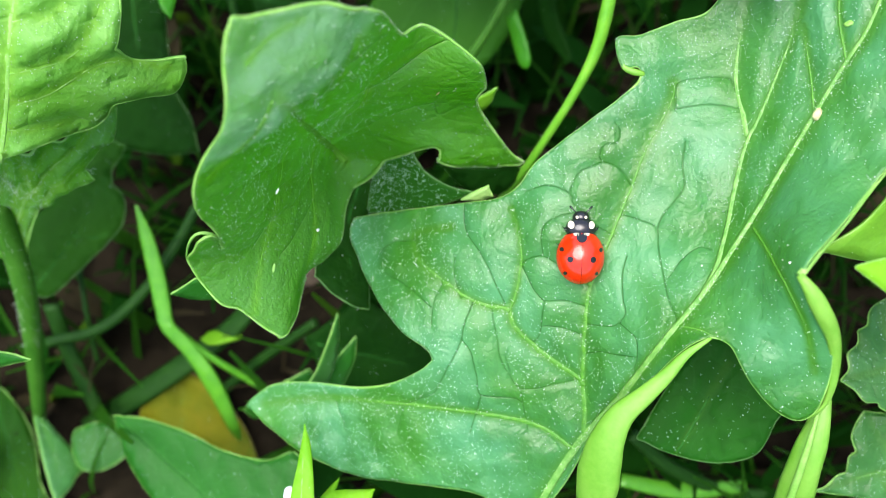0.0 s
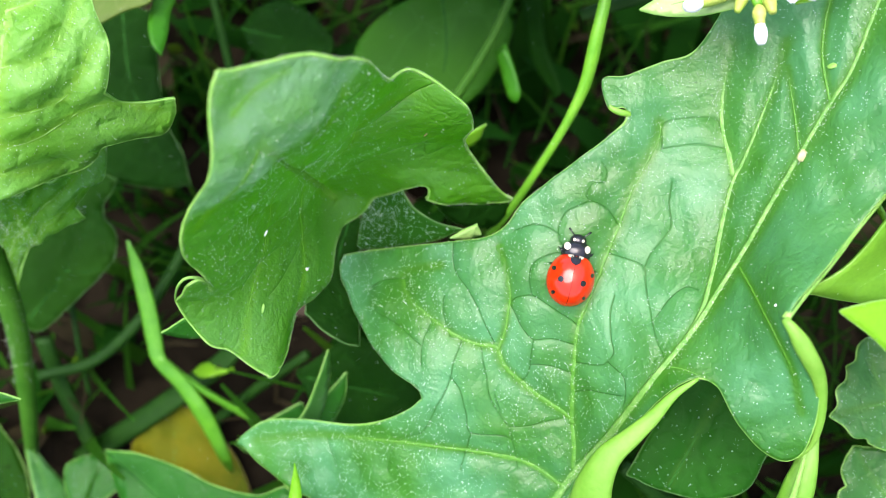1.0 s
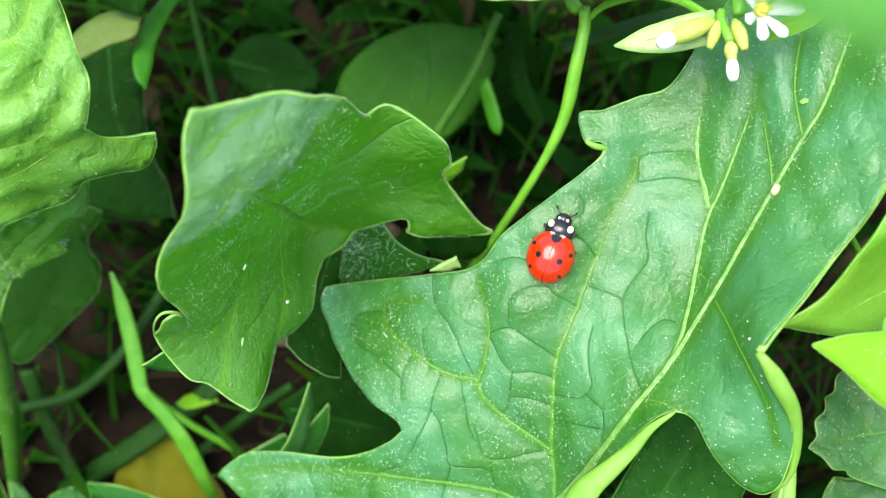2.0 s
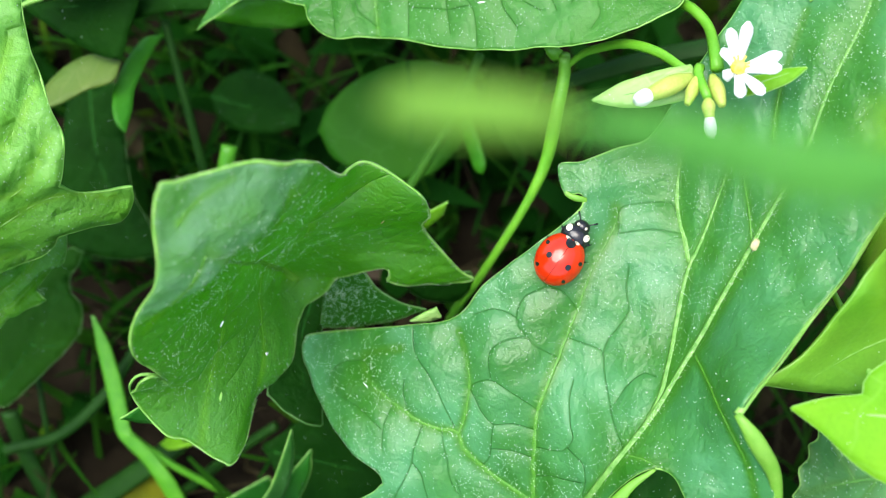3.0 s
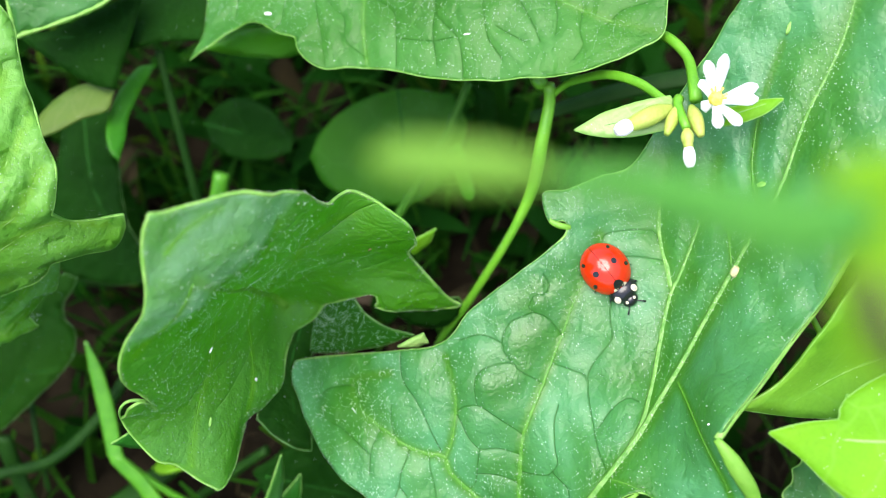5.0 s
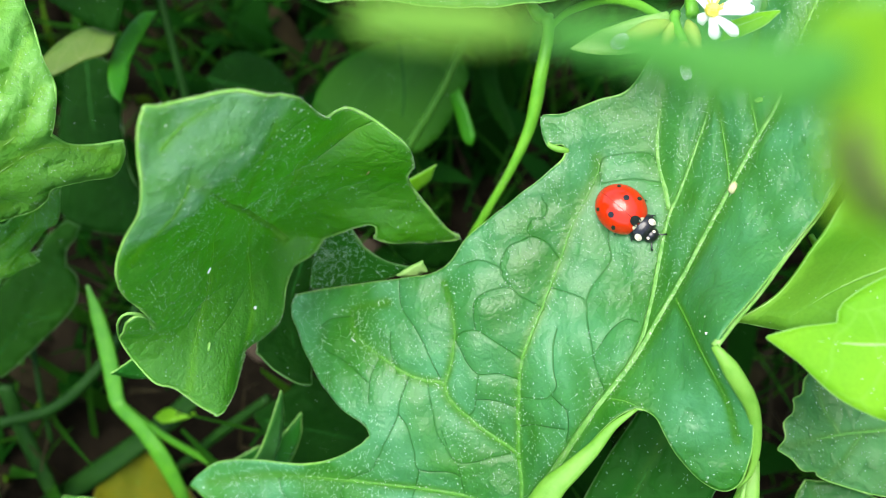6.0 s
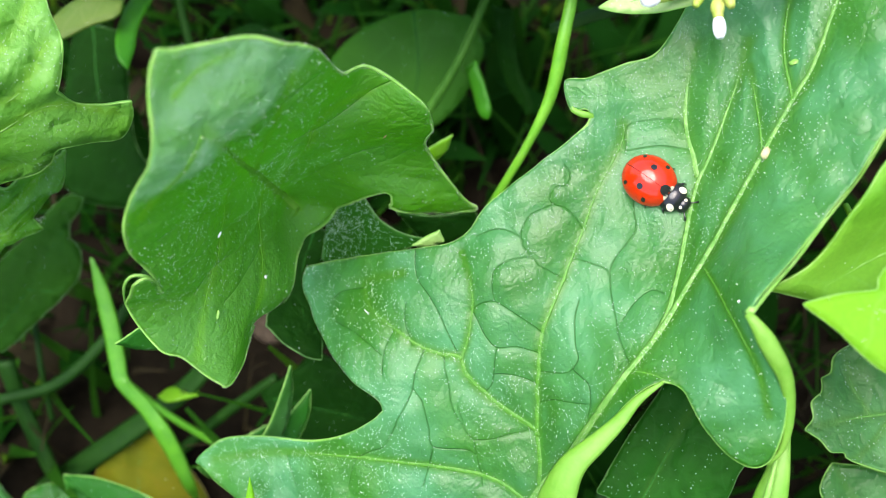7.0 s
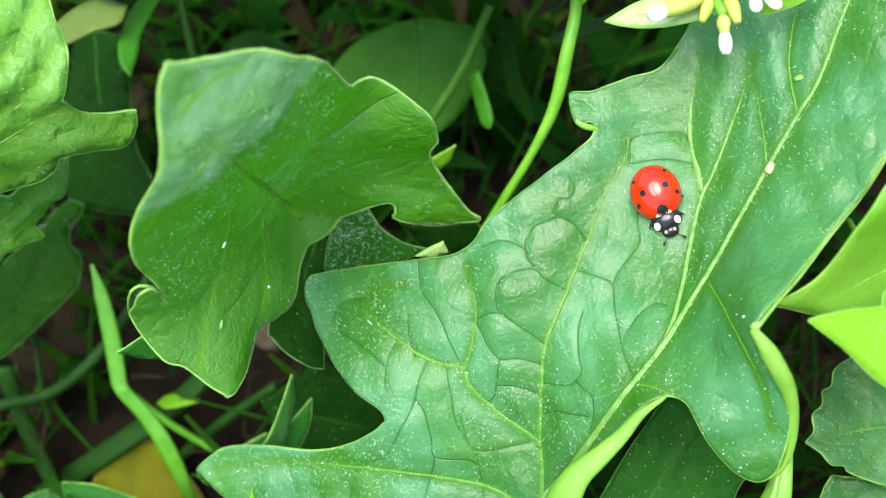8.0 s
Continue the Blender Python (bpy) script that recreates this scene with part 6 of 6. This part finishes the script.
def undergrowth():
    rnd = random.Random(5)
    low = [(rnd.uniform(-90, 90), rnd.uniform(-50, 100), rnd.uniform(6, 27), rnd.choice((0.8, 1.1, 1.5, 1.9, 1.2, 3.6, 5.0))) for _ in range(1300)]
    low = [p for p in low if math.hypot(p[0] - (-41), (p[1] - (-28)) * 0.8) > 19 and math.hypot(p[0] - (-33), p[1] - (-12)) > 15]
    low = [(x, y, h * (0.6 if x < -20 and y < 5 else 1), w) for x, y, h, w in low]
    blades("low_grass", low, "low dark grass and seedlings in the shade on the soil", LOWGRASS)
    some = [(rnd.uniform(-70, 70), rnd.uniform(-40, 90), rnd.uniform(10, 28), rnd.choice((0.7, 0.9, 1.2, 2.4))) for _ in range(460)]
    some = [p for p in some if math.hypot(p[0] - (-33), p[1] - (-12)) > 13 and math.hypot(p[0] - (-41), p[1] - (-28)) > 16]
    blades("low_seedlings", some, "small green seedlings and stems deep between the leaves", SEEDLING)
    dead = [(rnd.uniform(-70, 70), rnd.uniform(-40, 90), rnd.uniform(5, 16), rnd.choice((0.6, 0.9, 1.3, 3.4))) for _ in range(320)]
    dead = [p for p in dead if math.hypot(p[0] - (-41), p[1] - (-28)) > 12]
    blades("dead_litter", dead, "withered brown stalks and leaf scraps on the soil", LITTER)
    # ring of weeds outside the view, added to hold off low sky light
    ring = []
    while len(ring) < 900:
        x, y = rnd.uniform(-260, 260), rnd.uniform(-240, 300)
        if abs(x) > 88 or y > 125 or y < -85:
            ring.append((x, y, rnd.uniform(28, 75), rnd.choice((3.5, 7.0, 9.0))))
    blades("unseen_weeds", ring, "unseen weeds added around to block low side light", GRASSLEAF, True)


undergrowth()


def stones():
    rnd = random.Random(11)
    for x, y, r in ((-23, 6, 3.5), (-15, 2, 2.6), (-27, -2, 3.0), (-36, 10, 2.4), (-12, 14, 2.6), (-19, 11, 2.0), (-31, 3, 2.2)):
        bm = bmesh.new()
        bmesh.ops.create_icosphere(bm, subdivisions=3, radius=1)
        for v in bm.verts:
            k = 1 + 0.35 * noise.noise(v.co * 1.3 + Vector((x, y, 0))) + 0.08 * noise.noise(v.co * 5)
            v.co = Vector((v.co.x * 1.2, v.co.y * 0.9, v.co.z * 0.6)) * k * r * MM
        ob = tagged(part("pebble", bm, STONE, None), "small brown earthy pebble on the soil", "pebble", "pebbles on the soil")
        ob.matrix_world = pose(x * MM, y * MM, (r * 0.2 - 4) * MM, 0, 0, rnd.uniform(0, 360))


stones()


# ---- ladybird ----
RED = plain_material("red_wing_case", (0.38, 0.014, 0.0015), (0.47, 0.024, 0.003), 300, 0.13, 0.02)
BLACK = plain_material("black_chitin", (0.006, 0.006, 0.007), (0.012, 0.012, 0.014), 600, 0.22, 0.05)
CREAM = plain_material("cream_patch", (0.50, 0.45, 0.30), (0.62, 0.57, 0.42), 600, 0.45, 0.05)


def dome(sx, sy, sz, cut=None, segs=28, rings=12):
    """The upper half of an egg (mm); cut keeps the faces whose centre passes."""
    bm = bmesh.new()
    bmesh.ops.create_uvsphere(bm, u_segments=segs, v_segments=rings * 2, radius=1)
    bmesh.ops.delete(bm, geom=[v for v in bm.verts if v.co.z < -0.35], context="VERTS")
    if cut:
        bmesh.ops.delete(bm, geom=[f for f in bm.faces if not cut(f.calc_center_median())], context="FACES")
    for v in bm.verts:
        v.co = Vector((v.co.x * sx, v.co.y * sy, v.co.z * sz)) * MM
    return bm


def patch(top, name, material, centre, ru, rv, host, shift=(0, 0, 0), label=""):
    """A round patch of the given radii (mm) that lies on an egg with the half axes host, 0.02 mm proud."""
    bm = bmesh.new()
    bmesh.ops.create_circle(bm, cap_ends=True, segments=18, radius=1)
    bmesh.ops.subdivide_edges(bm, edges=bm.edges[:], cuts=0)
    bmesh.ops.poke(bm, faces=bm.faces[:])
    for v in bm.verts:
        x, y = centre[0] + v.co.x * ru, centre[1] + v.co.y * rv
        h = max(0.0, 1 - (x / host[0]) ** 2 - (y / host[1]) ** 2)
        v.co = Vector((x + shift[0], y + shift[1], host[2] * math.sqrt(h) + 0.03 + shift[2])) * MM
    return part(name, bm, material, top, label)


def ladybird():
    top = thing("ladybird", pose(0, 0, 0), "red seven-spotted ladybird with black head and cream patches", "ladybird")
    host = (2.7, 2.35, 2.25)
    for s in (-1, 1):
        bm = dome(*host, cut=lambda c: c.y * s > 0)
        for v in bm.verts:
            if abs(v.co.y) < 0.02 * MM:
                v.co.y = s * 0.02 * MM
        ob = part("wing_case", bm, RED, top, "glossy red wing case with black spots")
        ob.location = (-0.7 * MM, 0, 0.75 * MM)
        for x, y, r in ((0.8, 1.86, 0.22), (-0.1, 1.08, 0.31), (-1.5, 1.5, 0.2)):
            patch(ob, "spot", BLACK, (x, y * s), r * 0.92, r * 0.85, host, label="black round spot")
        patch(ob, "pale_patch", CREAM, (2.3, 0.5 * s), 0.2, 0.26, host, label="whitish mark beside the shield")
    patch(top, "shield_spot", BLACK, (2.0, 0), 0.5, 0.5, (2.7, 2.36, 2.27), (-0.7, 0, 0.76), "black spot across the seam")
    seam = tube(spline([(2.55 - 0.7, 0, 1.5), (1.3 - 0.7, 0, 2.73), (0 - 0.7, 0, 3.01), (-1.3 - 0.7, 0, 2.73), (-2.45 - 0.7, 0, 1.7)], False, 0.3), [0.014], 5)
    part("seam", seam, BLACK, top, "dark seam between the wing cases")
    neck = part("pronotum", dome(1.15, 1.5, 1.15), BLACK, top, "black shield behind the head")
    neck.location = (2.0 * MM, 0, 0.7 * MM)
    for s in (-1, 1):
        patch(neck, "cream_corner", CREAM, (0.42, 0.98 * s), 0.36, 0.3, (1.17, 1.52, 1.17), label="cream corner patch")
    head = part("head", dome(0.66, 0.82, 0.75), BLACK, top, "small black head")
    head.location = (3.1 * MM, 0, 0.6 * MM)
    for s in (-1, 1):
        patch(head, "cream_mark", CREAM, (0.05, 0.42 * s), 0.15, 0.14, (0.68, 0.84, 0.77), label="cream mark on the head")
        part("antenna", tube(spline([(3.5, 0.4 * s, 0.7), (3.9, 0.8 * s, 0.75), (4.15, 1.05 * s, 0.55)], False, 0.15), [0.06, 0.05, 0.11], 6), BLACK, top, "short clubbed antenna")
        for x, out, fore in ((1.5, 0.9, 0.8), (0.4, 1.45, 0.1), (-1.0, 1.4, -0.8)):
            knee = (x + fore * 0.6, s * (out + 0.6), 0.95)
            leg = tube(spline([(x, s * 0.9, 0.6), knee, (x + fore * 0.9, s * (out + 0.85), 0.05)], False, 0.2), [0.14, 0.11, 0.07, 0.04], 6)
            part("leg", leg, BLACK, top, "thin black jointed leg")
    part("belly", dome(2.5, 2.0, 0.5), BLACK, top, "flat black underside").location = (-0.5 * MM, 0, 0.55 * MM)
    return top


# ---- white flower ----
PETAL = plain_material("white_petal", (0.82, 0.82, 0.84), (0.9, 0.9, 0.9), 500, 0.5, 0.2, 0.3)
YOLK = plain_material("yellow_stamens", (0.75, 0.55, 0.03), (0.85, 0.75, 0.15), 900, 0.6, 0.6)
BUDGREEN = plain_material("bud_green", (0.25, 0.41, 0.04), (0.46, 0.48, 0.12), 600, 0.45, 0.3, 0.2)


def egg(a, b, r, profile):
    """A bmesh spindle from a to b (mm) whose radius follows profile times r."""
    a, b = np.array(a, float), np.array(b, float)
    k = np.linspace(0, 1, len(profile) * 3)
    return tube(a + k[:, None] * (b - a), [r * v for v in profile], 12)


def flower(centre, tips):
    c = Vector(centre)
    top = thing("white_flower", Matrix.Translation(c * MM), "small white star-like flower with a yellow centre", "flower")
    mean = sum((Vector(t) for t in tips), Vector()) / len(tips) - c
    for t in tips:
        v = Vector(t) - c
        side = v.cross(Vector((0, -0.3, 1))).normalized()
        up = side.cross(v).normalized()
        bm = bmesh.new()
        grid = []
        for i in range(9):
            u = i / 8
            w = 0.26 + 0.40 * u if u < 0.75 else 0.56 * math.sqrt(max(0.03, 1 - ((u - 0.75) / 0.26) ** 2))
            grid.append([bm.verts.new((v * (0.08 + 0.92 * u) + side * w * k + up * (0.35 * math.sin(u * 2.6) - 0.22 * k * k + 0.05)) * MM) for k in (-1, -0.5, 0, 0.5, 1)])
        for p, q in zip(grid, grid[1:]):
            for k in range(4):
                bm.faces.new((p[k], p[k + 1], q[k + 1], q[k]))
        ob = part("petal", bm, PETAL, top)
        s = ob.modifiers.new("thickness", "SOLIDIFY")
        s.thickness = 0.12 * MM
    bm = bmesh.new()
    bmesh.ops.create_icosphere(bm, subdivisions=3, radius=0.62 * MM)
    for v in bm.verts:
        v.co *= 1 + 0.25 * noise.noise(v.co * 3000)
        v.co.z += 0.4 * MM
    part("flower_centre", bm, YOLK, top, "yellow centre")
    for k in range(8):
        a = k * 2.4
        tip = (0.75 * math.cos(a), 0.75 * math.sin(a), 1.2)
        part("stamen", tube([(0.2 * math.cos(a), 0.2 * math.sin(a), 0.5), tip], [0.06, 0.11], 6), YOLK, top)
    return top


def bud(a, b, r, label, white=0.0):
    """A flower bud from its foot a to its tip b (mm); white: how much of it is petal."""
    top = thing("flower_bud", Matrix.Translation(Vector(a) * MM), label, "flower bud")
    b = np.array(b) - np.array(a)
    part("calyx", egg((0, 0, 0), b * (1 - white * 0.5), r, [0.35, 0.8, 1.0, 0.95, 0.75, 0.45 + white * 0.3]), BUDGREEN, top, "yellowish green calyx")
    if white:
        part("petal_tip", egg(b * (0.72 if white < 0.5 else 0.5), b, r * (0.8 if white < 0.5 else 0.95), [0.7, 0.95, 1.0, 0.9, 0.55]), PETAL, top, "white folded petals")
    return top


flower([(25, 6.9, 70.6)][0], [(24.2, 9.9, 72.3), (25.6, 10.1, 73), (28.2, 7.2, 72.6), (28.2, 6.1, 72.2), (26.9, 4.3, 70.9), (25.1, 4.3, 70.3), (23.9, 8.9, 70.7), (24.2, 6.9, 69.3)])
bud(*[(21.9, 7.9, 67.8), (16.6, 5, 68.6)], 0.9, "long yellow-green flower bud with a white tip", 0.24)
S = [(22.5, 8, 67.8), (21.2, 5, 68), (23.7, 8, 67.8), (24.1, 4.6, 68.5), (22.8, 5.2, 68.8), (23, 1.8, 68), (22.8, 9, 67.5), (23.5, 7.2, 68.2)]
bud(S[0], S[1], 0.6, "small round yellow-green flower bud")
bud(S[2], S[3], 0.7, "small round yellow-green flower bud")
bud(S[4], S[5], 0.6, "hanging bud showing white petals", 1.0)
stem("stalk", [S[6], S[0], S[4]], [0.5, 0.45, 0.4], STEM, "short green stalk among the buds", of=weed)

B = [(-19.9, -40.7, 33.5), (-20.5, -37.4, 39.6), (-18.6, -37.5, 39.6)]
bud(B[0], B[1], 0.9, "white opening flower bud low in the leaves", 1.0)
bud(B[0], B[2], 0.7, "white opening flower bud low in the leaves", 1.0)

beetle = ladybird()


def motions():
    walk(near_leaf, [
        (0.0, pose(0.00428, -0.02707, 0.12300, -42.7, 5.0, 169.5)),
        (1.2, pose(0.00428, -0.02707, 0.12300, -42.7, 5.0, 169.5)),
        (2.5, pose(0.00428, -0.02719, 0.12296, -42.7, 5.0, 169.5)),
        (3.5, pose(0.00494, -0.02398, 0.12412, -42.7, 5.0, 169.5)),
        (4.0, pose(0.00554, -0.02386, 0.12416, -42.7, 5.0, 169.5)),
        (5.5, pose(0.00528, -0.02788, 0.12269, -42.7, 5.0, 169.5)),
        (6.0, pose(0.00572, -0.03036, 0.12177, -42.7, 5.0, 169.5)),
        (6.5, pose(0.00428, -0.03112, 0.12149, -42.7, 5.0, 169.5)),
        (7.0, pose(0.00456, -0.03021, 0.12185, -42.7, 5.0, 169.5)),
        (8.0, pose(0.00456, -0.03021, 0.12185, -42.7, 5.0, 169.5)),
    ])
    walk(beetle, [
    (0.0, pose(0.00813, -0.01476, 0.05005, -3.4, -22.2, 90.2)),
    (0.5, pose(0.00798, -0.01443, 0.05017, -2.5, -21.7, 89.0)),
    (1.0, pose(0.00843, -0.01329, 0.05061, 1.8, -19.1, 78.2)),
    (1.2, pose(0.00835, -0.01204, 0.05102, -1.7, -18.0, 84.4)),
    (2.5, pose(0.00976, -0.00624, 0.05330, 0.7, -23.5, 59.0)),
    (3.0, pose(0.01166, -0.00392, 0.05453, 6.8, -21.7, 52.8)),
    (3.5, pose(0.01432, -0.00236, 0.05538, 18.3, -11.4, 25.9)),
    (4.0, pose(0.01559, -0.00237, 0.05540, 20.0, -1.1, -0.4)),
    (5.5, pose(0.01870, -0.00459, 0.05493, 17.4, 10.6, -62.0)),
    (6.0, pose(0.01946, -0.00534, 0.05487, 22.2, 1.5, -45.0)),
    (6.5, pose(0.01964, -0.00555, 0.05486, 22.7, -2.6, -37.3)),
    (7.0, pose(0.01969, -0.00566, 0.05484, 23.0, -1.6, -40.4)),
    (7.5, pose(0.01962, -0.00595, 0.05473, 22.8, 3.7, -52.7)),
    (8.0, pose(0.01957, -0.00579, 0.05476, 20.3, 10.6, -69.7)),
    ])


motions()
